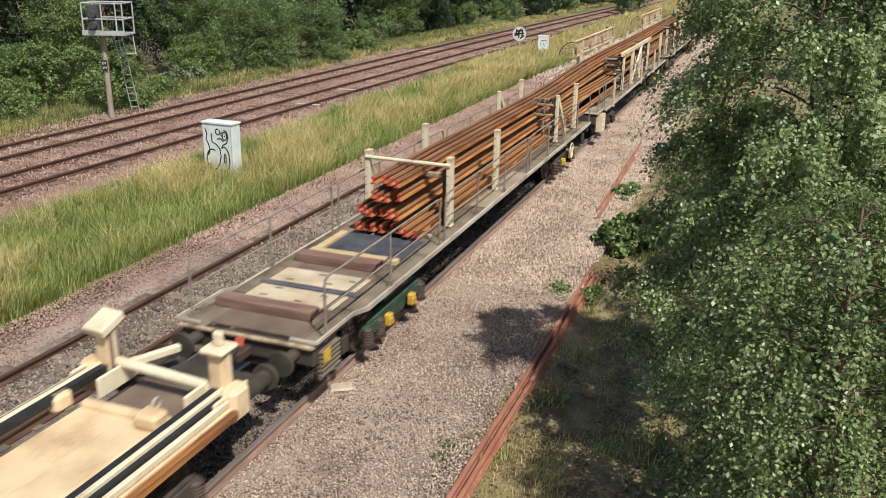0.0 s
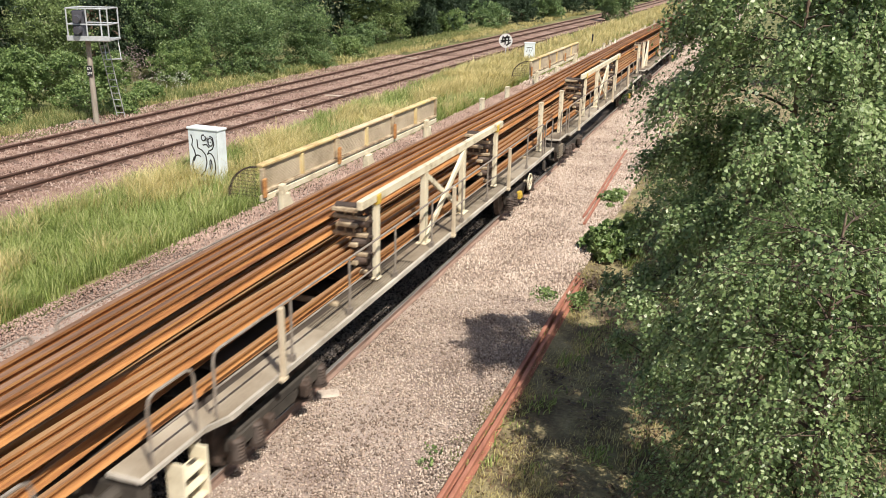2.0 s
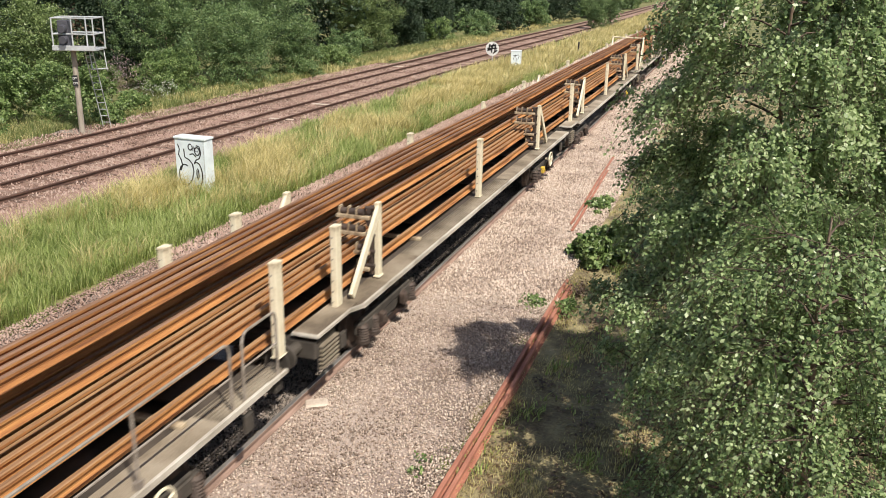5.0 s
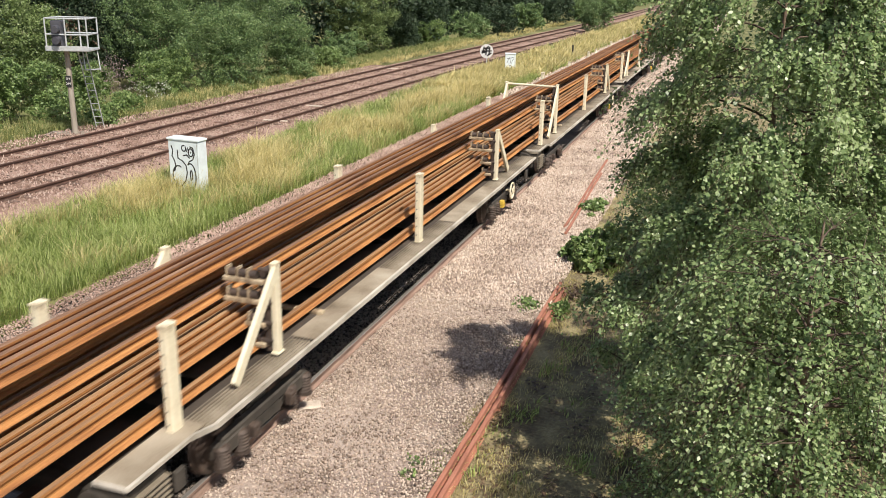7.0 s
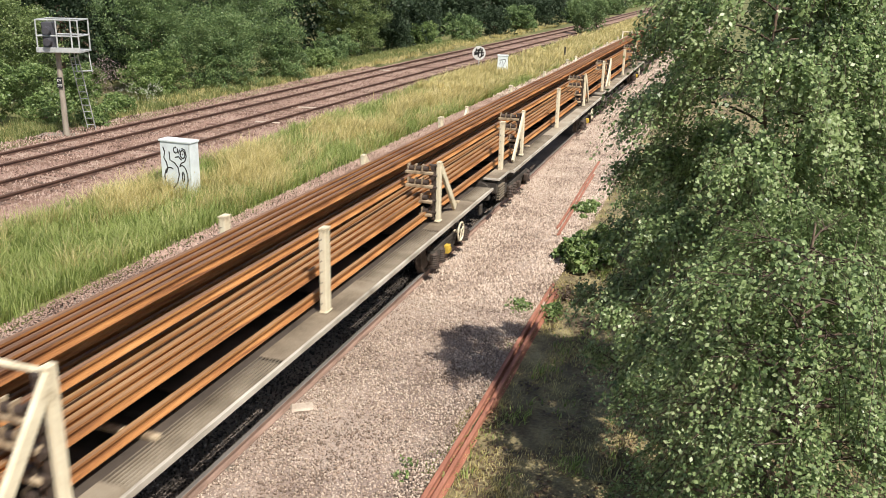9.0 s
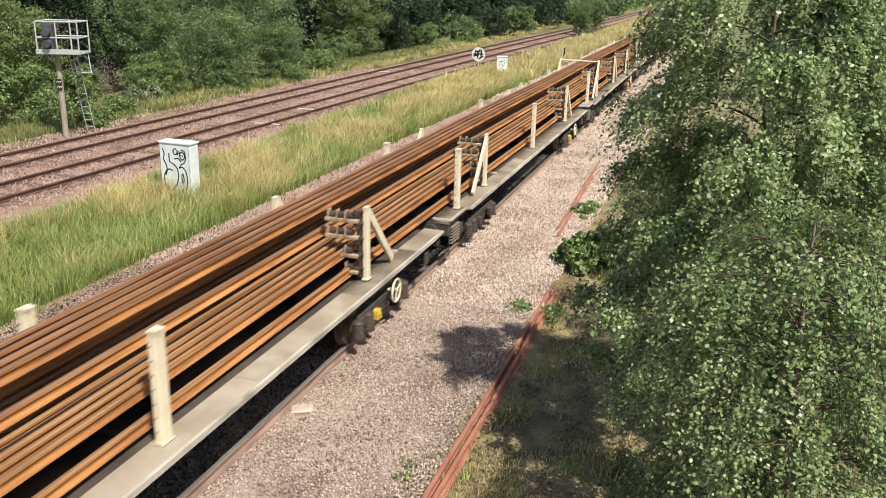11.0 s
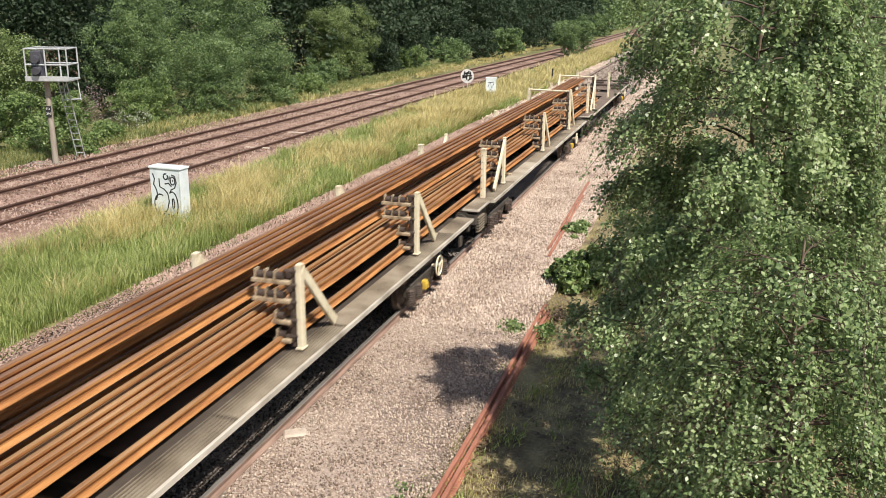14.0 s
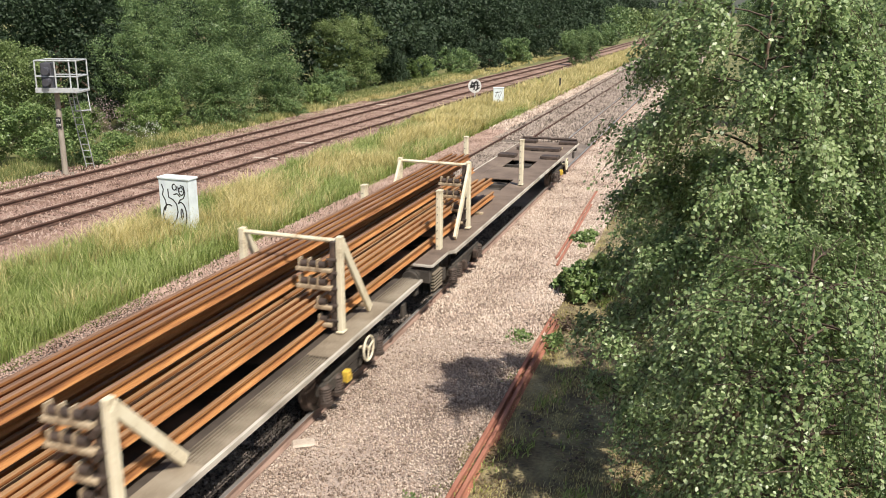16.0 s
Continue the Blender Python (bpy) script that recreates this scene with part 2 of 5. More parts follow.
def mesh_of(name, bm, mats):
    me = bpy.data.meshes.new(name)
    bm.to_mesh(me)
    bm.free()
    for m in mats if isinstance(mats, (list, tuple)) else [mats]:
        me.materials.append(m)
    return me


def part(name, bm, mats, parent, label="", at=None):
    """One mesh object under a thing or a part. bm may be a ready mesh."""
    me = bm if isinstance(bm, bpy.types.Mesh) else mesh_of(name, bm, mats)
    ob = new(name, me)
    ob.parent = parent
    if at is not None:
        ob.matrix_basis = at
    return tagged(ob, label)


def thing(name, label, category, m=None, group="", kind=""):
    ob = new(name)
    ob.empty_display_size = 0.2
    if m is not None:
        ob.matrix_basis = m
    return tagged(ob, label, category, group, kind)


def soup(name, verts, faces, mat, smooth=False):
    """A mesh from arrays: verts (n, 3), faces (m, 3 or 4)."""
    me = bpy.data.meshes.new(name)
    verts, faces = np.asarray(verts, np.float32), np.asarray(faces, np.int32)
    k = faces.shape[1]
    me.vertices.add(len(verts))
    me.vertices.foreach_set("co", verts.ravel())
    me.loops.add(faces.size)
    me.loops.foreach_set("vertex_index", faces.ravel())
    me.polygons.add(len(faces))
    me.polygons.foreach_set("loop_start", np.arange(0, faces.size, k, dtype=np.int32))
    me.update(calc_edges=True)
    me.materials.append(mat)
    me.validate()
    return me


def rail_section():
    """Half of a flat-bottom rail's outline, from the head's middle down."""
    half = [(0.0, 0.0), (0.030, -0.002), (0.036, -0.012), (0.036, -0.046), (0.012, -0.058), (0.009, -0.086), (0.009, -0.115), (0.030, -0.138), (0.070, -0.148), (0.070, -0.159)]
    return half + [(-x, z) for x, z in reversed(half)][:-1]


def rail_mesh(name, path, mats, ends=None):
    """A rail along points (x, y, z of the head's top). mats: top, rest, ends."""
    sec = rail_section()
    n = len(sec)
    bm = bmesh.new()
    loops = []
    for x, y, z in path:
        loops.append([bm.verts.new((x + a, y, z + b)) for a, b in sec])
    for p, q in zip(loops, loops[1:]):
        for i in range(n):
            f = bm.faces.new((p[i], p[(i + 1) % n], q[(i + 1) % n], q[i]))
            f.material_index = 0 if i < 2 or i > n - 3 else 1
    for lp in (loops[0], list(reversed(loops[-1]))):
        bm.faces.new(lp).material_index = len(mats) - 1
    bmesh.ops.recalc_face_normals(bm, faces=bm.faces)
    return mesh_of(name, bm, mats)


# ---- ground and tracks ----
def left_line(y):
    """x of the nearest rail of the far pair of tracks, which close in on the near pair with distance."""
    return float(np.interp(y, [-60, 20, 70, 122, 166, 277, 420, 900], [-15.6, -13.45, -12.15, -10.1, -9.0, -7.6, -6.3, -5.6]))


def sheet(name, xs, ys, z, mat, label, rough=0.0, cell=1.0, edge=None, kind="structure"):
    """A ground sheet on a grid, xs may follow y by edge(y)."""
    bm = bmesh.new()
    grid = []
    for y in ys:
        row = []
        for i, x in enumerate(xs):
            xx = x + (edge(y) if edge else 0)
            zz = z[i] if isinstance(z, (list, tuple)) else z
            row.append(bm.verts.new((xx, y, zz + rough * noise.noise(Vector((xx / cell, y / cell, 0.3))))))
        grid.append(row)
    for a, b in zip(grid, grid[1:]):
        for i in range(len(xs) - 1):
            bm.faces.new((a[i], a[i + 1], b[i + 1], b[i]))
    ob = new(name, mesh_of(name, bm, mat))
    for p in ob.data.polygons:
        p.use_smooth = True
    return tagged(ob, label, name.split("_")[0], kind=kind)


def steps(a, b, d):
    return [a + (b - a) * i / max(1, round((b - a) / d)) for i in range(max(1, round((b - a) / d)) + 1)]


sheet("ground", [-2500, -400, -120, -60, -40, -30, -22, -12, 0, 12, 20, 40, 100, 400, 2500], [-300, -100, -40] + steps(-30, 200, 5) + [300, 600, 1200, 4000], -0.55, M["ground"], "rough grassy ground beside the railway", 0.1, 7)
sheet("verge", steps(-12.7, -6.05, 0.5), steps(-30, 260, 1.0), -0.30, M["ground"], "grassy verge between two pairs of tracks", 0.12, 1.6, lambda y: 0 if y < 60 else (left_line(y) + 12.4) * 0.4, "structure")
sheet("soil", steps(3.2, 14, 0.45), steps(-12, 60, 0.5), -0.27, M["soil"], "dry mossy soil with sparse weeds beside the ballast", 0.10, 1.1)
near_bed = sheet("ballast_near", [-6.3, -5.85, -5.1] + steps(-4.7, 3.2, 0.4) + [3.6, 3.95], steps(-30, 120, 0.5) + steps(125, 900, 25), [-0.42, -0.25, -0.19] + [-0.185] * 14 + [-0.168] * 7 + [-0.25, -0.38], M["ballast"], "pinkish grey crushed stone ballast under the near tracks", 0.03, 0.5)
sheet("ballast_inner", steps(-4.75, 0.72, 0.4), steps(-30, 120, 0.5) + steps(125, 900, 25), -0.172, M["ballastdirty"], "grimy grey-brown ballast between the near rails", 0.012, 0.5)
far_bed = sheet("ballast_far", [-7.2, -6.5, -5.9, -4, -2.5, -1, 0.8, 1.5, 2.2, 2.8], steps(-30, 200, 1.0) + steps(210, 900, 30), [-0.55, -0.32, -0.178, -0.172, -0.172, -0.172, -0.178, -0.20, -0.24, -0.5], M["ballastbrown"], "brown crushed stone ballast under the far tracks", 0.03, 0.6, left_line)


def stones(name, gap, x0, x1, y0, y1, z, mat, label, edge=None, seed=1, fill=0.8):
    """Loose angular stones packed about a gap apart, joined as stuff."""
    rng = np.random.default_rng(seed)
    gx, gy = np.meshgrid(np.arange(x0, x1, gap), np.arange(y0, y1, gap))
    count = gx.size
    x, y = gx.ravel() + rng.uniform(-0.5, 0.5, count) * gap, gy.ravel() + rng.uniform(-0.5, 0.5, count) * gap
    size = gap * fill
    base = np.array([(1, 0, 0), (-1, 0, 0), (0, 1, 0), (0, -1, 0), (0, 0, 1), (0, 0, -1)], float)
    tri = np.array([(0, 2, 4), (2, 1, 4), (1, 3, 4), (3, 0, 4), (2, 0, 5), (1, 2, 5), (3, 1, 5), (0, 3, 5)])
    v = base[None] * rng.uniform(0.5, 1.2, (count, 6, 1)) * rng.uniform(0.5, 1.0, (count, 1, 3)) + rng.normal(0, 0.18, (count, 6, 3))
    v *= rng.uniform(0.55, 1.25, (count, 1, 1)) * size
    q = rng.normal(size=(count, 3, 3))
    q, _ = np.linalg.qr(q)
    if y0 < 17:
        v = np.einsum("nij,nkj->nki", q, v)
    else:
        a = rng.uniform(0, 2 * np.pi, count)[:, None]
        v = np.stack([v[..., 0] * np.cos(a) - v[..., 1] * np.sin(a), v[..., 0] * np.sin(a) + v[..., 1] * np.cos(a), 1.6 * v[..., 2] + rng.uniform(-0.6, 0.6, (count, 1)) * v[..., 0]], 2)
        tri = tri[:4]
    if edge:
        x = x + np.array([edge(b) for b in y])
    v += np.stack([x, y, np.full(count, z) + rng.uniform(-0.012, 0.02, count)], 1)[:, None]
    f = (tri[None] + 6 * np.arange(count)[:, None, None]).reshape(-1, 3)
    return tagged(new(name, soup(name, v.reshape(-1, 3), f, mat)), label, "stones", kind="stuff")


def track(name, label, rails, y0, y1, sleeper_mat, near=(0, 70), width=2.5, tops=("polished", "trackrust"), sink=0.0):
    """Two rails on sleepers. rails: x of each as a function of y."""
    t = thing(name, label, "railway track", kind="structure")
    ys = steps(y0, 150, 6) + steps(160, y1, 40)
    for fx in rails:
        part("rail", rail_mesh("rail", [(fx(y), y, 0.0) for y in ys], [M[tops[0]], M[tops[1]], M["trackrust"]]), None, t)
    bm = boxes((-width / 2, -0.125, -0.30, width / 2, 0.125, -0.158), bevel=0.012)
    for s in (-0.7525, 0.7525):
        bmesh.ops.create_cube(bm, size=1.0, matrix=Matrix.Translation((s, 0, -0.150)) @ Matrix.Diagonal((0.3, 0.17, 0.03, 1)))
    me = mesh_of("sleeper", bm, M[sleeper_mat])
    mid = lambda y: (rails[0](y) + rails[1](y)) / 2
    n = int((near[1] - near[0]) / 0.65)
    rng = random.Random(5)
    for i in range(n):
        y = near[0] + i * 0.65
        part("sleeper", me, None, t, at=pose(mid(y) + rng.uniform(-0.03, 0.03), y, rng.uniform(-0.012, 0.012) - sink, 0, 0, -1.5 * (rails[0](y + 1) - rails[0](y) > 0.01) + rng.uniform(-0.6, 0.6)))
    v, f = [], []
    for i in range(int((260 - near[1]) / 0.65)):
        y = near[1] + i * 0.65
        k, c = len(v), mid(y)
        v += [(c - width / 2, y - .125, -.150), (c + width / 2, y - .125, -.150), (c + width / 2, y + .125, -.150), (c - width / 2, y + .125, -.150),
              (c - width / 2, y - .125, -.25), (c + width / 2, y - .125, -.25), (c + width / 2, y + .125, -.25), (c - width / 2, y + .125, -.25)]
        f += [(k, k + 1, k + 2, k + 3), (k + 4, k + 5, k + 1, k), (k + 6, k + 7, k + 3, k + 2), (k + 5, k + 6, k + 2, k + 1), (k + 7, k + 4, k, k + 3)]
    tagged(part("far_sleepers", soup("far_sleepers", v, f, M[sleeper_mat]), None, t), kind="stuff")
    return t


track("track_1", "railway track with polished rails on concrete sleepers", [lambda y: -0.7525, lambda y: 0.7525], -30, 900, "concrete", (3, 60), tops=("polished", "trackbrown"), sink=0.04)
track("track_2", "railway track with dull rails on pale concrete sleepers", [lambda y: -4.2325, lambda y: -2.7275], -30, 900, "concrete", (6, 75), tops=("trackrust", "trackrust"))
track("track_3", "brown railway track on weathered timber sleepers", [lambda y: left_line(y) - 1.505, left_line], -30, 900, "sleeper", (12, 100), tops=("trackrust", "trackrust"))
track("track_4", "brown railway track on timber sleepers beside the bushes", [lambda y: left_line(y) - 4.975, lambda y: left_line(y) - 3.47], -30, 900, "sleeper", (14, 110), tops=("trackrust", "trackrust"))
for n, (gap, y0, y1) in enumerate(((0.041, 6.5, 17), (0.048, 17, 30), (0.060, 30, 48), (0.095, 48, 120))):
    stones("ballast_stones", gap, 0.86, 3.75, y0, y1, -0.160, M["stone"], "loose pinkish grey ballast stones", seed=2 + 20 * n, fill=(0.8, 0.78, 0.66, 0.5)[n])
# these stones carry both track grime and the wagons' shade in their colour
stones("ballast_stones", 0.055, -0.66, 0.66, 6, 30, -0.166, M["stonegrimeshade"], "loose dark ballast stones between the rails", seed=3)
stones("ballast_stones", 0.058, -6.15, -4.3, 7, 17, -0.195, M["stonepink"], "loose pinkish grey ballast stones beside the track", seed=4)
stones("ballast_stones", 0.064, -6.15, -4.3, 17, 50, -0.195, M["stonepink"], "loose pinkish grey ballast stones further beside the track", seed=14)
stones("ballast_stones", 0.06, -4.2, -2.8, 7, 17, -0.163, M["stonemid"], "loose grimy ballast stones in the neighbouring track", seed=6)
stones("ballast_stones", 0.066, -4.2, -2.8, 17, 45, -0.163, M["stonemid"], "loose grimy ballast stones further in the neighbouring track", seed=16)
stones("ballast_stones", 0.13, -4.75, 0.7, 46, 105, -0.168, M["stonemid"], "loose dusty ballast stones along the distant near tracks", seed=12)
stones("ballast_stones", 0.12, -6.1, -4.8, 50, 105, -0.19, M["stone"], "loose pinkish stones beside the distant track", seed=13)
stones("ballast_stones", 0.105, -7.0, 0.9, 17, 62, -0.176, M["stonebrown"], "loose brown ballast stones of the far tracks", left_line, seed=5, fill=0.5)
stones("ballast_stones", 0.066, 0.7, 2.35, 17, 62, -0.205, M["stonepink"], "loose pinkish stones on the far ballast shoulder", left_line, seed=7, fill=0.65)


# ---- the train ----
def wheel_mesh():
    bm = bmesh.new()
    prof = [(0.06, 0.05), (0.36, 0.025), (0.40, 0.06), (0.46, 0.065), (0.46, -0.03), (0.49, -0.045), (0.49, -0.065), (0.38, -0.06), (0.06, -0.05)]
    cols = []
    for i in range(24):
        a = 2 * math.pi * i / 24
        cols.append([bm.verts.new((w, r * math.cos(a), r * math.sin(a))) for r, w in prof])
    for i in range(24):
        for j in range(len(prof) - 1):
            bm.faces.new((cols[i][j], cols[(i + 1) % 24][j], cols[(i + 1) % 24][j + 1], cols[i][j + 1]))
        bm.faces.new([cols[i][0], cols[i][-1], cols[(i + 1) % 24][-1], cols[(i + 1) % 24][0]])
    return mesh_of("wheel", bm, [M["iron"]])


SHARED = {}


def shared(name, make):
    if name not in SHARED:
        SHARED[name] = make()
    return SHARED[name]


def bogie(wagon, y, paint="frame", cover="yellow", rear=None):
    """A two-axle bogie with coil springs, centred at y along the wagon."""
    b = part("bogie", shared("bolster" + paint, lambda: mesh_of("bolster", boxes((-0.95, -0.22, 0.50, 0.95, 0.22, 0.74), (-0.25, -0.9, 0.42, 0.25, 0.9, 0.58), bevel=0.02), M[paint])), None, wagon, "grimy two-axle bogie", at=pose(0, y, 0))

    def side():
        bm = boxes((-0.07, -1.15, 0.50, 0.07, 1.15, 0.66), (-0.06, -0.42, 0.30, 0.06, 0.42, 0.52), (-0.09, -1.28, 0.36, 0.09, -0.62, 0.60), (-0.09, 0.62, 0.36, 0.09, 1.28, 0.60), bevel=0.025)
        beam(bm, (0, -0.62, 0.5), (0, -0.35, 0.34), 0.11, 0.10)
        beam(bm, (0, 0.62, 0.5), (0, 0.35, 0.34), 0.11, 0.10)
        return mesh_of("side_frame", bm, M[paint])

    def springs():
        prof = [(0.02, 0.22), (0.135, 0.22), (0.135, 0.26)]
        for k in range(6):
            z = 0.285 + k * 0.05
            prof += [(0.075, z - 0.022), (0.108, z - 0.014), (0.12, z), (0.108, z + 0.014)]
        prof += [(0.075, 0.58), (0.02, 0.58)]
        bm = bmesh.new()
        cols = [[bm.verts.new((r * math.cos(a * math.pi / 7), r * math.sin(a * math.pi / 7), z)) for r, z in prof] for a in range(14)]
        for a in range(14):
            for j in range(len(prof) - 1):
                bm.faces.new((cols[a][j], cols[(a + 1) % 14][j], cols[(a + 1) % 14][j + 1], cols[a][j + 1]))
        return mesh_of("coil_spring", bm, M["iron"])

    axle = shared("axle", lambda: mesh_of("axle", rod(bmesh.new(), (-0.75, 0, 0.46), (0.75, 0, 0.46), 0.075, sides=12), M["iron"]))
    for sx in (-1, 1):
        part("side_frame", shared("side" + paint, side), None, b, at=pose(sx * 1.0, 0, 0))
        for sy in (-0.95, 0.95):
            for dy in (-0.24, 0.24):
                part("coil_spring", shared("springs", springs), None, b, "coil spring worn bright", at=pose(sx * 1.06, sy + dy, 0))
            c = rear if rear and sy > 0 else cover
            part("axlebox", shared("axlebox" + c, lambda: mesh_of("axlebox", boxes((-0.06, -0.08, 0.38, 0.07, 0.08, 0.60), (0.07, -0.05, 0.42, 0.09, 0.05, 0.54), bevel=0.02), M[c])), None, b, c + " axlebox cover" if c == "yellow" else "", at=pose(sx * 1.17, sy + 0.42 if sy < 0 else sy - 0.42, 0))
            part("wheel", shared("wheel", wheel_mesh), None, b, at=pose(sx * 0.75, sy, 0.46, 0, 0, 0 if sx > 0 else 180))
    for sy in (-0.95, 0.95):
        part("axle", axle, None, b, at=pose(0, sy, 0))
    return b


def handwheel(wagon, y, sx=1):
    bm = ring(bmesh.new(), (0, 0, 0), 0.23, 0.022, "x", 20, 6)
    for a in (20, 140, 260):
        rod(bm, (0, 0, 0), (0, 0.23 * math.cos(radians(a)), 0.23 * math.sin(radians(a))), 0.018)
    rod(bm, (-0.18, 0, 0), (0.03, 0, 0), 0.035)
    part("handwheel", shared("handwheel", lambda: mesh_of("handwheel", bm, M["cream"])), None, wagon, "white handbrake wheel", at=pose(sx * 1.25, y, 0.70))


LEN = 20.2


def stanchion(wagon, y, x=0.95, z1=2.65, thick=0.12):
    """A cream box-section side post with a foot plate and bolt holes."""
    def make():
        bm = boxes((-thick / 2, -0.10, 1.17, thick / 2, 0.10, z1), bevel=0.012)
        r = boxes((-0.075, -0.115, 1.155, 0.075, 0.115, 1.175), (-thick / 2 - 0.006, -0.105, z1 - 0.03, thick / 2 + 0.006, 0.105, z1 + 0.008), bevel=0.004)
        me = mesh_of("tmp", r, M["cream"])
        bm.from_mesh(me)
        return mesh_of("stanchion", bm, M["cream"])
    s = part("stanchion", shared("stanchion%.2f" % z1, make), None, wagon, "cream painted steel side post", at=pose(x, y, 0))

    def dots():
        bm = bmesh.new()
        for i in range(7):
            z = 1.32 + i * 0.19
            rod(bm, (-0.02, -0.104, z), (-0.02, -0.098, z), 0.014)
        return mesh_of("bolt_hole", bm, M["black"])
    tagged(part("bolt_holes", shared("bolt_hole", dots), None, s), kind="stuff")
    return s


def roller_frame(wagon, y, sx=1, lean=1, z1=2.62, arms=True):
    """Post with a diagonal stay and, on the near side, stacked roller arms that carry the rails. lean: way of the stay along y."""
    f = part("roller_frame", shared("rf_post%.2f" % z1, lambda: mesh_of("rf", boxes((-0.05, -0.075, 1.17, 0.05, 0.075, z1), (-0.07, -0.10, 1.16, 0.07, 0.10, 1.20), bevel=0.012), M["cream"])), None, wagon, "cream post with diagonal stay and roller arms", at=pose(sx * 0.95, y, 0))
    if lean:
        part("stay", shared("stay%d%.2f" % (lean, z1), lambda: mesh_of("stay", beam(bmesh.new(), (0.02, lean * 0.02, z1 - 0.1), (0.02, lean * 1.25, 1.2), 0.07, 0.17, 0.01), M["cream"])), None, f)
    if arms:
        def column():
            bm = boxes((-0.16, -0.1, 1.2, -0.06, 0.06, z1 - 0.08), bevel=0.02)
            for z in (1.34, 1.62, 1.93, 2.22, 2.46):
                rod(bm, (-0.12, -0.16, z), (-0.12, 0.12, z), 0.055, sides=10)
                rod(bm, (-0.2, -0.12, z + 0.06), (-0.02, -0.12, z + 0.06), 0.035)
            return mesh_of("hinge_column", bm, M["iron"])
        part("hinge_column", shared("hinge%.2f" % z1, column), None, f, "greasy dark hinge column")
        for z, reach in ((2.42, 0.62), (2.10, 0.62), (1.74, 0.30), (1.42, 0.26)):
            def arm():
                bm = boxes((-0.16 - reach, -0.20, -0.125, -0.1, -0.07, -0.05), bevel=0.012)
                n = 3 if reach > 0.5 else 1
                for i in range(n):
                    x = -0.2 - (reach - 0.1) * (i + 0.5) / n
                    for dx in (-0.07,):
                        bm2 = boxes((x + dx - 0.016, -0.19, -0.10, x + dx + 0.016, -0.06, 0.10))
                        me = mesh_of("tmp", bm2, M["cream"])
                        bm.from_mesh(me)
                return mesh_of("roller_arm", bm, M["dirtycream"])

            def rollers():
                bm = bmesh.new()
                n = 3 if reach > 0.5 else 1
                for i in range(n):
                    x = -0.2 - (reach - 0.1) * (i + 0.5) / n
                    rod(bm, (x - 0.055, -0.12, 0.0), (x + 0.07, -0.12, 0.0), 0.066, sides=12)
                return mesh_of("roller", bm, M["iron"])
            a = part("roller_arm", shared("arm%.2f" % reach, arm), None, f, at=pose(0, 0, z))
            part("roller", shared("rollers%.2f" % reach, rollers), None, a, "worn steel roller")
        if not lean:
            for z, x0 in ((2.50, -0.7), (2.22, -0.62), (1.86, -0.4), (1.52, -0.35)):
                bm = rod(bmesh.new(), (x0, -0.16, z), (-0.12, -0.12, z + 0.02), 0.10, 0.085, 12)
                part("clamp_roller", bm, M["iron"], f, "greasy dark clamp roller")
                part("clamp_fork", boxes((x0 - 0.04, -0.30, z - 0.05, -0.25, -0.22, z + 0.03), bevel=0.015), M["dirtycream"], f)
            part("yellow_tip", boxes((-0.07, -0.09, z1 - 0.16, 0.07, 0.09, z1 + 0.02), bevel=0.01), M["yellow"], f, "yellow painted tip")
    return f


def crossbar(wagon, y, z=2.86):
    bm = rod(bmesh.new(), (-0.98, 0, z), (0.98, 0, z - 0.02), 0.042, sides=8)
    part("crossbar", bm, M["cream"], wagon, "cream bar across the top of the load", at=pose(0, y, 0))


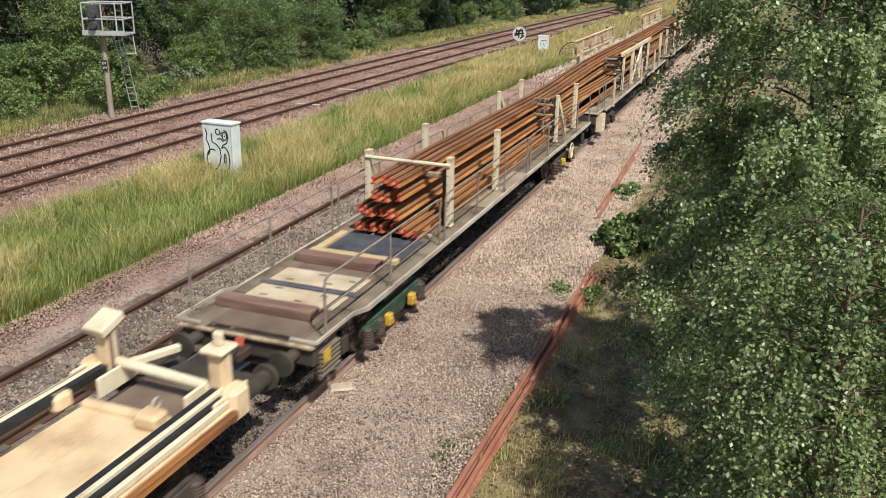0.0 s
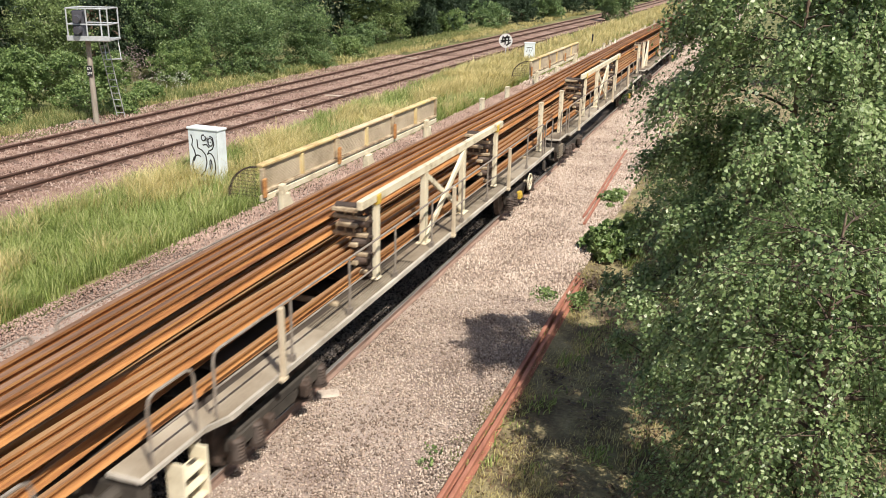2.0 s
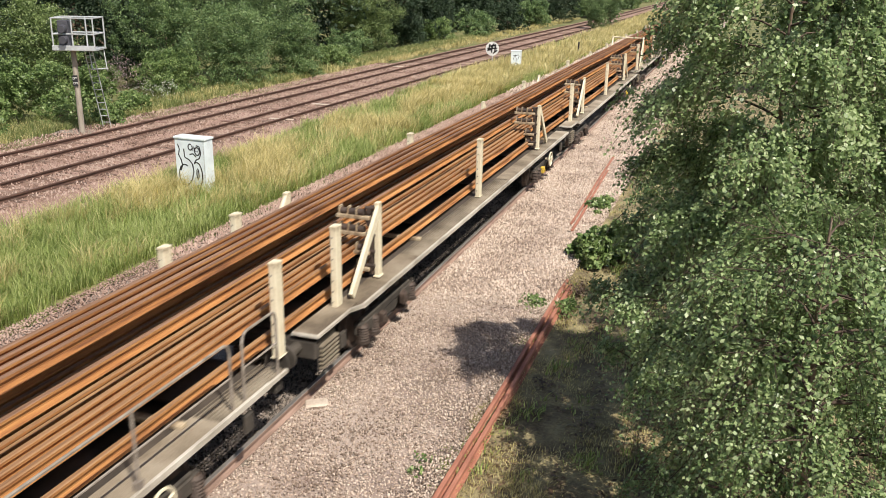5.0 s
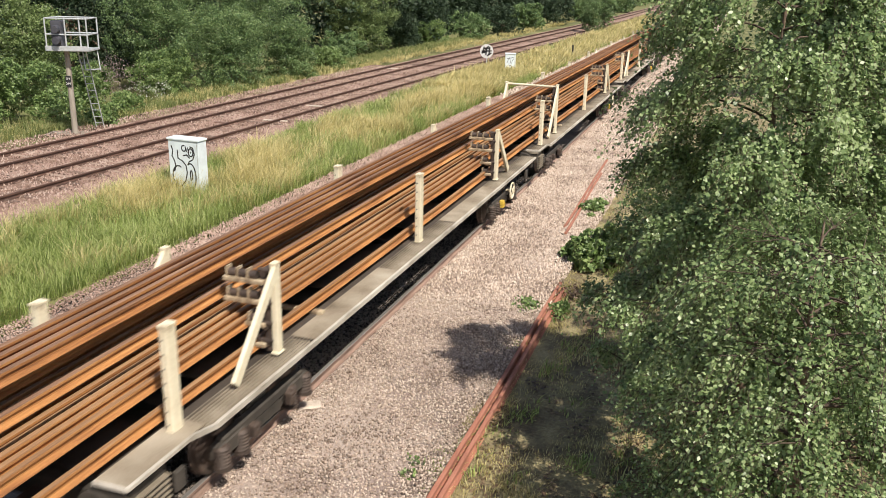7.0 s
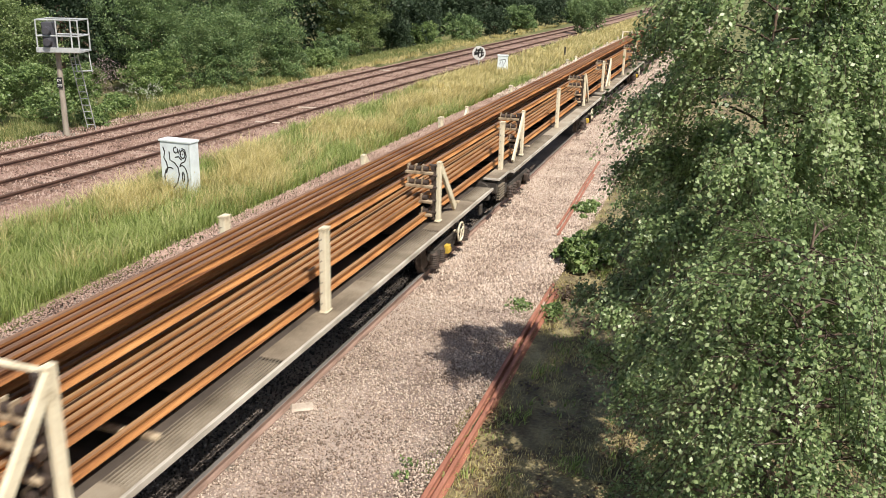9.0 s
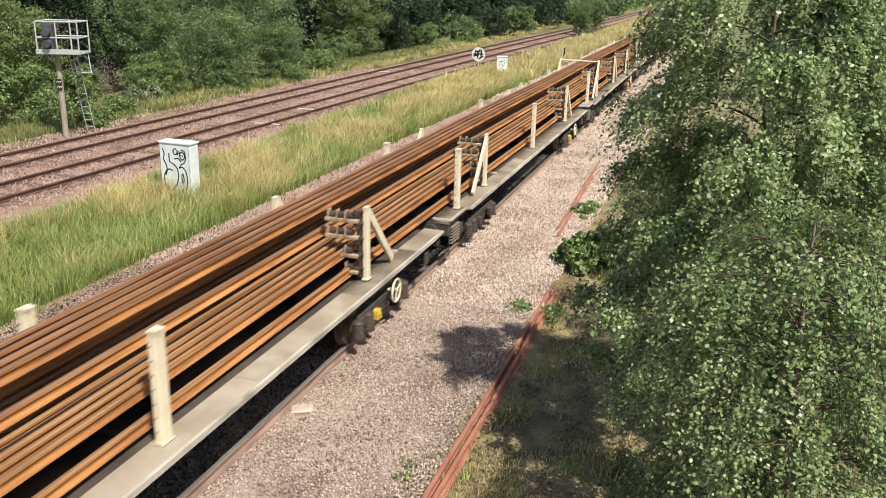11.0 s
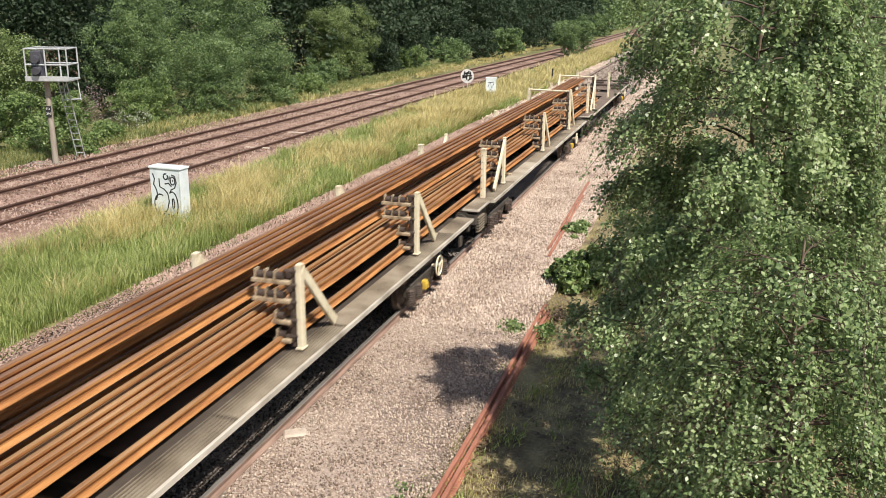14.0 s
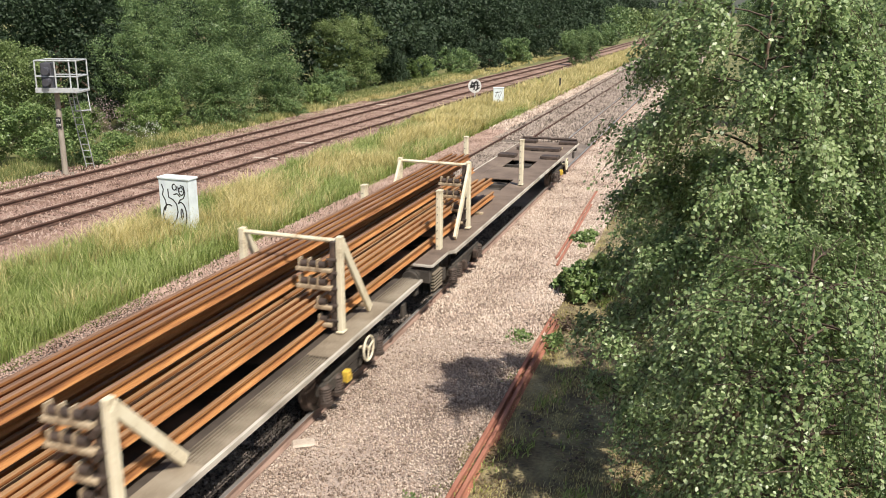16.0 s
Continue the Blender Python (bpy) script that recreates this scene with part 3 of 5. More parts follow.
def walkway(wagon, sx, solid, plate="walk", step_end=True):
    """Side walkway in panels of plate or open grating with a pale edge strip."""
    x0, x1 = (0.79, 1.22) if sx > 0 else (-1.22, -0.79)
    cuts = [0.0, 1.55, 4.6, 8.2, 11.9, 15.6, 18.5, LEN]
    for i, (a, b) in enumerate(zip(cuts, cuts[1:])):
        up = 0.10 if i == 0 and step_end else 0.0
        if i in solid:
            bm = boxes((x0, a + 0.01, 1.118 + up, x1, b - 0.01, 1.138 + up))
            part("walkway_plate", bm, M[plate], wagon)
        else:
            def grate(a=a, b=b):
                v, f = [], []
                def bar(p, q):
                    k = len(v)
                    v.extend([(p[0], p[1], 1.138), (q[0], p[1], 1.138), (q[0], q[1], 1.138), (p[0], q[1], 1.138), (p[0], p[1], 1.108), (q[0], p[1], 1.108), (q[0], q[1], 1.108), (p[0], q[1], 1.108)])
                    f.extend([(k, k + 1, k + 2, k + 3), (k + 4, k + 5, k + 1, k), (k + 6, k + 7, k + 3, k + 2), (k + 5, k + 6, k + 2, k + 1), (k + 7, k + 4, k, k + 3)])
                for k in range(8):
                    x = x0 + 0.01 + (x1 - x0 - 0.03) * k / 7
                    bar((x, a), (x + 0.010, b))
                for k in range(int((b - a) / 0.06)):
                    y = a + k * 0.06
                    bar((x0, y), (x1, y + 0.014))
                return soup("walkway_grating", v, f, M["grate"])
            part("walkway_grating", shared("grate%d%d" % (sx, i), grate), None, wagon, "open steel grating")
    xe = x1 if sx > 0 else x0 - 0.05

    def inner():
        a, b = (0.60, 0.775) if sx > 0 else (-0.775, -0.60)
        bars = [(a + 0.055 * k, 2.0, 1.09, a + 0.055 * k + 0.012, 18.4, 1.128) for k in range(4)] + [(a, 2.0 + 0.12 * k, 1.095, b, 2.014 + 0.12 * k, 1.122) for k in range(137)]
        v, f = [], []
        for p, q, r, u, w, z in bars:
            k = len(v)
            v += [(p, q, z), (u, q, z), (u, w, z), (p, w, z), (p, q, r), (u, q, r), (u, w, r), (p, w, r)]
            f += [(k, k + 1, k + 2, k + 3), (k + 4, k + 5, k + 1, k), (k + 6, k + 7, k + 3, k + 2), (k + 5, k + 6, k + 2, k + 1), (k + 7, k + 4, k, k + 3)]
        return soup("grating_strip", v, f, M["grate"])
    part("grating_strip", shared("inner%d" % sx, inner), None, wagon, "narrow open grating beside the load")

    def strip():
        bm = bmesh.new()
        beam(bm, (xe + 0.025, 1.75, 1.10), (xe + 0.025, LEN - 0.5, 1.10), 0.05, 0.10, 0.008)
        beam(bm, (xe + 0.025, 1.2, 1.22), (xe + 0.025, 1.75, 1.10), 0.045, 0.07)
        beam(bm, (xe + 0.025, 0.0, 1.22), (xe + 0.025, 1.2, 1.22), 0.045, 0.06, 0.006)
        beam(bm, (xe + 0.025, LEN - 0.5, 1.10), (xe + 0.025, LEN, 1.10), 0.045, 0.06)
        return mesh_of("edge_strip", bm, M["edge"])
    part("end_lip", boxes((x0, -0.02, 1.19, x1 + 0.02 * sx, 0.012, 1.245), bevel=0.005), M["edge"], wagon, "pale worn lip of the raised end")
    part("edge_strip", shared("strip%d" % sx, strip), None, wagon, "pale worn edge of the walkway")


def underframe(wagon, plain=False, ladder_end=False):
    def make():
        bm = boxes((-0.28, 0.1, 0.62, 0.28, LEN - 0.1, 1.0), (0.72, 0.4, 0.86, 0.84, LEN - 0.4, 1.10), (-0.84, 0.4, 0.86, -0.72, LEN - 0.4, 1.10),
                   (-1.18, 0.02, 0.80, 1.18, 0.22, 1.10), (-1.18, LEN - 0.22, 0.80, 1.18, LEN - 0.02, 1.10),
                   (0.70, 6.4, 0.62, 0.82, LEN - 6.4, 0.88), (-0.82, 6.4, 0.62, -0.70, LEN - 6.4, 0.88), bevel=0.015)
        for y in (2.0, 3.9, 6.2, 8.4, 10.1, 11.8, 14.0, 16.3, 18.2):
            bm2 = boxes((-1.2, y - 0.06, 0.95, 1.2, y + 0.06, 1.105))
            me = mesh_of("tmp", bm2, M["frame"])
            bm.from_mesh(me)
        return mesh_of("underframe", bm, M["frame"])
    part("underframe", shared("underframe", make), None, wagon, "grimy dark steel underframe")

    def deck():
        items = []
        for a, b, hole in ((0.25, 4.0, 0.3), (4.0, 8.0, 0.5), (8.0, 12.2, 0.5), (12.2, 16.2, 0.5), (16.2, LEN - 0.25, 0.3)):
            items += [(-0.85, a, 1.10, -hole, b, 1.13), (hole, a, 1.10, 0.85, b, 1.13), (-hole, a, 1.10, hole, a + 1.1, 1.13), (-hole, b - 1.2, 1.10, hole, b, 1.13)]
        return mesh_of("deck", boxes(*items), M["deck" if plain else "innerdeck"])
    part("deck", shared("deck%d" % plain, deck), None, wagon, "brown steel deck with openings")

    def buffer():
        bm = rod(bmesh.new(), (0, 0, 0), (0, -0.42, 0), 0.10, 0.085, 12)
        rod(bm, (0, -0.42, 0), (0, -0.47, 0), 0.21, 0.20, 20)
        return mesh_of("buffer", bm, M["frame"])
    for sx in (-0.86, 0.86):
        part("buffer", shared("buffer", buffer), None, wagon, at=pose(sx, 0.05, 0.98))
        part("buffer", shared("buffer", buffer), None, wagon, at=pose(sx, LEN - 0.05, 0.98, 0, 0, 180))
    part("coupling", shared("coupling", lambda: mesh_of("coupling", rod(boxes((-0.1, -0.35, 0.82, 0.1, 0.1, 0.98), bevel=0.02), (0, -0.3, 0.9), (0, -0.6, 0.7), 0.03), M["iron"])), None, wagon)

    if not ladder_end:
        end_step(wagon)
    for y, sx in ((1.0, 1), (LEN - 1.0, 1)):
        part("lifting_bracket", shared("bracket", lambda: mesh_of("lifting_bracket", boxes((-0.05, -0.1, 0.62, 0.02, 0.1, 0.9), bevel=0.015), M["frame"])), None, wagon, at=pose(1.2, y, 0))


def end_step(wagon):
    es = part("end_step", shared("end_step", lambda: mesh_of("end_step", boxes((1.14, 0.16, 0.55, 1.16, 0.78, 1.08), bevel=0.004), M["frame"])), None, wagon, "brown steel end step with open treads")
    for k in range(6):
        part("tread", shared("tread", lambda: mesh_of("tread", boxes((1.162, 0.17, 0.58, 1.24, 0.77, 0.61), bevel=0.004), M["grate"])), None, es, at=pose(0, 0, 0.075 * k))


def packing(wagon, y, s=1):
    """Short timber bearers that stick out under the load."""
    part("bearer", shared("bearer", lambda: mesh_of("bearer", boxes((-0.95, -0.06, 1.135, 0.88, 0.06, 1.20), bevel=0.01), M["dirtycream"])), None, wagon, "pale timber bearer", at=pose(0, y, 0))


def handrails(wagon, runs):
    """Pipe handrails in hooped runs along both sides, with a mid rail and intermediate posts."""
    for sx in (-1, 1):
        x = sx * 1.21
        for y0, y1 in runs:
            bm = bmesh.new()
            path = [(y0, 1.10), (y0, 1.98), (y0 + 0.04, 2.08), (y0 + 0.13, 2.12), (y1 - 0.13, 2.12), (y1 - 0.04, 2.08), (y1, 1.98), (y1, 1.10)]
            for (a, c), (b, d) in zip(path, path[1:]):
                rod(bm, (x, a, c), (x, b, d), 0.021, sides=6)
            hoop = part("handrail_hoop", bm, M["dull"], wagon, "worn pipe handrail")
            part("mid_rail", rod(bmesh.new(), (x, y0, 1.62), (x, y1, 1.62), 0.016, sides=6), M["dull"], hoop)
            n = int((y1 - y0) / 1.75)
            for i in range(1, n):
                y = y0 + (y1 - y0) * i / n
                part("handrail_post", shared("hpost", lambda: mesh_of("handrail_post", rod(boxes((-0.035, -0.05, 1.08, 0.035, 0.05, 1.25)), (0, 0, 1.12), (0, 0, 2.12), 0.021), M["dull"])), None, hoop, at=pose(x, y, 0))


def side_truss(wagon, a, b, c, d):
    """Deep cream beam on posts with a crossed bay, along the near side."""
    t = part("side_truss", beam(bmesh.new(), (0.95, a, 2.72), (0.95, b, 2.72), 0.11, 0.17, 0.015), M["cream"], wagon, "cream steel truss with one crossed bay")
    mid = (c + d) / 2
    for y in (c, d):
        part("truss_post", shared("truss_post", lambda: mesh_of("truss_post", boxes((-0.06, -0.09, 1.14, 0.06, 0.09, 2.68), (-0.12, -0.18, 1.14, 0.12, 0.18, 1.17), bevel=0.01), M["cream"])), None, t, at=pose(0.95, y, 0))
    part("truss_brace", beam(bmesh.new(), (0.99, mid - 1.2, 1.25), (0.99, mid + 1.2, 2.6), 0.07, 0.13, 0.01), M["cream"], t)
    part("truss_brace", beam(bmesh.new(), (0.95, mid - 1.2, 2.6), (0.95, mid + 1.2, 1.25), 0.06, 0.12, 0.01), M["cream"], t)


def side_fence(wagon, a, b):
    """Raised cream panel barrier with yellow rails on the far side."""
    f = part("side_fence", boxes((-1.19, a, 2.48, -1.11, b, 2.60), bevel=0.012), M["cream"], wagon, "raised cream barrier with worn yellow edges")
    n = 3
    w = (b - a) / n
    for i in range(n):
        p, q = a + w * i + 0.02, a + w * (i + 1) - 0.02
        mid = (p + q) / 2
        m = part("barrier_frame", boxes((-1.19, p, 2.63, -1.10, q, 2.69), (-1.19, p, 2.69, -1.10, p + 0.07, 3.10), (-1.19, q - 0.07, 2.69, -1.10, q, 3.12), bevel=0.012), M["dirtycream"], f, "scuffed cream frame with rusty edges")
        part("top_rail", boxes((-1.24, p, 3.12, -1.10, q, 3.18), bevel=0.014), M["tan" if i == 1 else "amber"], m, "worn yellow and tan top rail")
        part("mid_post", boxes((-1.185, mid - 0.05, 2.65, -1.105, mid + 0.05, 3.10), bevel=0.01), M["amber"], m, "worn yellow post")
        part("hinge", boxes((-1.115, p - 0.05, 2.56, -1.06, p + 0.06, 2.92), bevel=0.015), M["rust"], m, "rusty hinge plate")
        for c, d in ((p + 0.07, mid - 0.05), (mid + 0.05, q - 0.07)):
            part("fence_panel", boxes((-1.180, c, 2.692, -1.160, d, 3.118)), M["dusty"], m, "recessed dusty cream panel")
            tagged(part("panel_ribs", boxes(*[(-1.159, c + 0.05, 2.74 + 0.028 * k, -1.152, d - 0.05, 2.751 + 0.028 * k) for k in range(12)]), M["dusty"], m), kind="stuff")
    # curved mesh guard closing the trough behind the barrier's front end
    bm = bmesh.new()
    arc_pts = [(-1.24 - 0.62 * math.sin(radians(g)), 2.52 + 0.60 * math.cos(radians(g))) for g in range(0, 91, 15)]
    for (xa, za), (xb, zb) in zip(arc_pts, arc_pts[1:]):
        beam(bm, (xa, a + 0.04, za), (xb, a + 0.04, zb), 0.03, 0.03)
    for k in range(1, 9):
        xx = -1.24 - 0.62 * k / 9
        top = 2.52 + 0.60 * math.sqrt(max(0.0, 1 - (k / 9) ** 2))
        beam(bm, (xx, a + 0.04, 2.50), (xx, a + 0.04, top), 0.007, 0.007)
        zz = 2.50 + 0.60 * k / 9
        beam(bm, (-1.24, a + 0.045, zz), (-1.24 - 0.62 * math.sqrt(max(0.0, 1 - (k / 9) ** 2)), a + 0.045, zz), 0.007, 0.007)
    tagged(part("end_guard", bm, M["iron"], f, "curved dark wire mesh guard"))
    for i in range(3):
        y = a + (b - a) * (0.08 + 0.42 * i)
        part("fence_leg", boxes((-1.18, y - 0.13, 1.13, -1.04, y + 0.13, 2.478), bevel=0.012), M["cream"], f)
        part("fence_brace", beam(bmesh.new(), (-1.1, y + 0.1, 2.4), (-1.1, y + 1.0, 1.16), 0.05, 0.12), M["cream"], f)


WAGONS = []


def wagon(start, frames, posts, bars=(), rails_on=None, truss=False, solid=(0, 1, 4), cover="yellow", label="", step=False, wheels=True, plate="walk"):
    w = thing("rail_wagon", label or "grimy flat wagon with cream posts carrying rusty rails", "railway wagon", group="wagons of the train")
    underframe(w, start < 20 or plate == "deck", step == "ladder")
    for sx in (-1, 1):
        walkway(w, sx, solid, plate)
    bogie(w, 3.3, "green" if step == "green" else "frame", "yellow" if start < 20 else "iron")
    bogie(w, LEN - 3.3, "frame", cover, "yellow" if start < 20 else "iron")
    if wheels:
        handwheel(w, LEN - 3.0)
    for y, lean, z1 in frames:
        roller_frame(w, y - start, 1, lean, z1)
        roller_frame(w, y - start, -1, lean, z1, arms=False)
    for y in posts:
        stanchion(w, y - start)
        stanchion(w, y - start, -0.95)
    for y in bars:
        crossbar(w, y - start, 2.52 if start < 20 else 2.86)
    for y in (5.6, 18.2):
        packing(w, y)
    if rails_on:
        handrails(w, rails_on)
    if plate == "deck":
        for y, x0, x1 in ((15.4, -1.2, -0.5), (15.4, 0.5, 1.2), (17.4, -0.9, 0.9), (19.4, -1.25, -0.5), (19.4, 0.5, 1.25)):
            part("raised_plate", boxes((x0, y, 1.13, x1, y + 0.5, 1.26), bevel=0.02), M["iron"], w, "dark raised plate on the deck")
        part("end_bar", rod(bmesh.new(), (-1.2, 19.95, 1.30), (1.2, 19.95, 1.30), 0.05), M["iron"], w)
    if truss:
        for y in (3.0, 10.3, 14.7):
            part("walkway_post", shared("wpost", lambda: mesh_of("walkway_post", boxes((-0.035, -0.045, 1.05, 0.035, 0.045, 2.16), (-0.045, -0.07, 1.04, 0.045, 0.07, 1.10), bevel=0.008), M["dusty"])), None, w, "pale walkway post", at=pose(1.30, y, 0))
        side_truss(w, *[y - start for y in truss[:4]])
        side_fence(w, truss[4] - start, truss[5] - start)
    if step == "ladder":
        stile = shared("ladder_stile", lambda: mesh_of("ladder_stile", boxes((1.10, -0.015, 0.42, 1.36, 0.015, 1.10), bevel=0.01), M["cream"]))
        ladder = part("access_ladder", stile, None, w, "cream access ladder with open treads", at=pose(0, 0.60, 0))
        part("stile", stile, None, ladder, at=pose(0, 0.46, 0))
        for z in (0.45, 0.66, 0.87):
            part("tread", shared("ladder_tread", lambda: mesh_of("ladder_tread", boxes((1.12, 0.017, -0.015, 1.34, 0.443, 0.015), bevel=0.004), M["cream"])), None, ladder, at=pose(0, 0, z))
    WAGONS.append((w, start))
    return w


# front wagon with the rail ends, two with trusses and fences, six plain ones, and the tail
wagon(10.6, [(26.7, 1, 2.62)], [17.08, 20.4, 29.3], (16.98,), ((0.35, 5.2), (5.5, 11.8), (12.1, 20.0)), solid=(3, 5), step="green", label="front flat wagon with handrails and the sawn rail ends", wheels=True)
wagon(32.0, [(39.0, 0, 2.75), (46.5, 0, 2.75)], [51.4], (), ((0.25, 1.1), (1.5, 18.8), (19.1, 20.0)), (38.3, 47.0, 41.4, 43.85, 38.6, 47.7), (0, 1, 3, 5), label="flat wagon with a cream side truss and handrails", step="ladder")
wagon(53.0, [(58.5, 0, 2.75), (66.0, 0, 2.75)], [54.3, 73.5], (), ((0.25, 1.1), (1.5, 18.8), (19.1, 20.0)), (57.7, 66.65, 61.0, 63.4, 58.15, 67.25), (0, 2, 5), label="flat wagon with a cream side truss and raised barrier")
for i, s in enumerate((74.2, 94.9, 115.65, 136.5, 157.3, 177.9)):
    f1 = (77.3, 98.8, 119.55, 140.5, 161.3, 182.1)[i]
    f2 = (90.6, 111.3, 131.95, 152.9, 173.6, 194.35)[i]
    first = (75.5, 96.2, 117.1, 137.8, 158.7, 179.2)[i]
    middle = (83.9, 105.0, 125.85, 146.5, 167.5)[i] if i < 5 else None
    bar = i in (2, 5)
    wagon(s, [(f1, -1, 2.93 if bar else 2.62), (f2, 1, 2.60)] + ([] if middle else [(188.55, 1, 2.62)]), [first] + ([middle] if middle else []), (f1,) if bar else (), solid=((0, 1, 4, 6), (0, 2, 4), (1, 3, 5), (0, 3, 4, 6), (1, 2, 5), (0, 4, 6))[i])
wagon(198.6, [(202.7, -1, 2.62), (209.2, 1, 2.62), (215.3, 1, 2.93)], [200.2], (215.3,), solid=(0, 2, 3, 5))
wagon(219.5, [(223.35, -1, 2.93)], [220.9, 229.6], (223.35,), solid=(0, 1, 2, 3, 4, 5, 6), plate="deck", label="tail flat wagon with empty brown deck behind the rail ends")

# the load: long rusty rails in four layers
LOAD = []
# each rail: x at its sawn front end, x on the second and third wagon, x further along
ROWS = [(2.43, ((-0.22, -0.66, -0.80), (-0.04, -0.42, -0.62), (0.15, -0.18, -0.43), (0.33, 0.07, -0.25))),
        (2.10, ((-0.26, -0.80, -0.86), (-0.08, -0.65, -0.71), (0.10, -0.50, -0.58), (0.30, 0.08, 0.01))),
        (1.75, ((-0.64, -0.87, -0.87), (-0.46, -0.72, -0.72), (-0.26, -0.57, -0.57), (-0.07, 0.22, 0.15), (0.13, 0.40, 0.32), (0.33, 0.57, 0.50))),
        (1.41, ((-0.62, -0.87, -0.87), (-0.46, -0.72, -0.72), (-0.27, -0.57, -0.57), (-0.06, -0.42, -0.42), (0.12, -0.27, -0.27), (0.30, -0.12, -0.12), (0.50, 0.03, 0.03), (0.69, 0.68, 0.65)))]
rng = random.Random(11)
for k, (z, xs) in enumerate(ROWS):
    for front, second, x in xs:
        a, b = 15.75 + rng.uniform(-0.15, 0.15), 227.4 + rng.uniform(-0.4, 0.5)
        ys = steps(0, 60, 1.5) + steps(64, b - a, 4.0)
        bend = lambda y: sum(np.interp(y + d, (0, 13, 21, 38, 58), (front, front, second, second, x)) for d in (-3, -1.5, 0, 1.5, 3)) / 5 - x
        ys[0] = 0.09
        me = rail_mesh("rusty_rail", [(bend(y) + 0.012 * math.sin(y * 0.21 + x * 3), y, 0.012 * math.sin(y * 0.3 + k)) for y in ys], [M["railtop" if k < 2 else "railtan"], M["rust"], M["redend"]])
        ob = tagged(new("rusty_rail", me), "long orange-rusted steel rail lying in a stack on the wagons", "rail", "rails of the load")
        tip = [(bend(y) + 0.012 * math.sin(y * 0.21 + x * 3), y, 0.012 * math.sin(y * 0.3 + k)) for y in (0.0, 0.09)]
        part("painted_end", rail_mesh("painted_end", tip, [M["redend"]] * 3), None, ob, "red-painted sawn end")
        LOAD.append((ob, x, a, z))


def chute_wagon():
    """The tan machine ahead of the first wagon: a flat apron between side beams, with two capped posts."""
    w = thing("chute_wagon", "tan unloading apron wagon with capped posts and side beams", "railway wagon", group="wagons of the train")
    part("apron", boxes((-0.72, -9.0, 1.10, 0.62, -2.3, 1.15), bevel=0.02), M["tan"], w, "sunlit tan steel apron")
    part("apron_flap", boxes((0.05, -4.3, 1.155, 0.62, -2.7, 1.23), bevel=0.03), M["tan"], w)
    part("apron_lip", boxes((-0.72, -2.3, 1.06, 0.62, -2.15, 1.22), bevel=0.03), M["tan"], w)
    part("lug", boxes((0.28, -2.5, 1.15, 0.62, -2.2, 1.36), bevel=0.05), M["tan"], w)
    part("lug", boxes((-0.95, -2.6, 1.15, -0.78, -2.3, 1.40), bevel=0.05), M["tan"], w)
    part("shackle", ring(bmesh.new(), (0.42, -2.2, 1.38), 0.07, 0.02, "x", 12, 6), M["edge"], w)
    part("underframe", boxes((-0.75, -9.5, 0.72, 0.75, -0.4, 1.0), bevel=0.03), M["frame"], w)
    for y in (-3.6, -7.5):
        bogie(w, y, "frame", "yellow")
    for sx in (-1, 1):
        part("side_beam", boxes((sx * 0.98 - 0.035, -9.5, 1.30, sx * 0.98 + 0.035, -1.6, 1.42), bevel=0.015), M["cream"], w)
        part("side_beam", boxes((sx * 1.14 - 0.035, -9.5, 1.24, sx * 1.14 + 0.035, -1.6, 1.34), bevel=0.015), M["cream"], w)
        part("chain_strip", boxes((sx * 1.06 - 0.035, -9.5, 1.31, sx * 1.06 + 0.035, -1.5, 1.37)), M["black"], w)
        part("chain_strip", boxes((sx * 0.89 - 0.05, -9.5, 1.30, sx * 0.89 + 0.05, -1.5, 1.40)), M["black"], w)
        part("rusty_sill", boxes((sx * 1.23 - 0.045, -9.5, 1.08, sx * 1.23 + 0.045, -1.7, 1.20), bevel=0.012), M["rust"], w)
        part("rusty_sill", boxes((sx * 1.17 - 0.03, -9.5, 1.14, sx * 1.17 + 0.03, -1.7, 1.235), bevel=0.012), M["tan"], w)
        x = sx * 0.9
        p = part("capped_post", boxes((x - 0.11, -1.62, 1.1, x + 0.11, -1.40, 1.88), bevel=0.02), M["tan"], w, "tan box post")
        part("web_plate", boxes((x - 0.15, -1.53, 1.1, x + 0.15, -1.49, 1.88)), M["cream"], p)
        part("dark_face", boxes((x + 0.112, -1.60, 1.3, x + 0.122, -1.42, 1.84)), M["maroon"] if sx < 0 else M["tan"], p)
        if sx < 0:
            part("cap", beam(bmesh.new(), (x - 0.02, -1.72, 1.90), (x + 0.02, -1.32, 2.06), 0.36, 0.13, 0.02), M["cream"], p)
        else:
            part("cap", boxes((x - 0.18, -1.70, 1.88, x + 0.18, -1.32, 1.96), bevel=0.03), M["cream"], p)
            part("cap_bracket", boxes((x - 0.06, -1.56, 1.96, x + 0.08, -1.46, 2.16), bevel=0.03), M["cream"], p)
        part("gusset", boxes((x - 0.24, -2.0, 1.1, x - 0.19, -1.25, 1.42), bevel=0.02), M["cream"], p)
        part("gusset", boxes((x + 0.19, -2.0, 1.1, x + 0.24, -1.25, 1.40), bevel=0.02), M["cream"], p)
        part("end_bracket", boxes((sx * 1.12 - 0.13, -1.75, 0.98, sx * 1.12 + 0.13, -1.35, 1.46), bevel=0.07), M["tan"], w)
        bm = rod(bmesh.new(), (sx * 0.86, -1.4, 0.98), (sx * 0.86, -0.45, 0.98), 0.12, sides=14)
        rod(bm, (sx * 0.86, -0.45, 0.98), (sx * 0.86, -0.38, 0.98), 0.20, sides=20)
        part("buffer", bm, M["frame"], w)
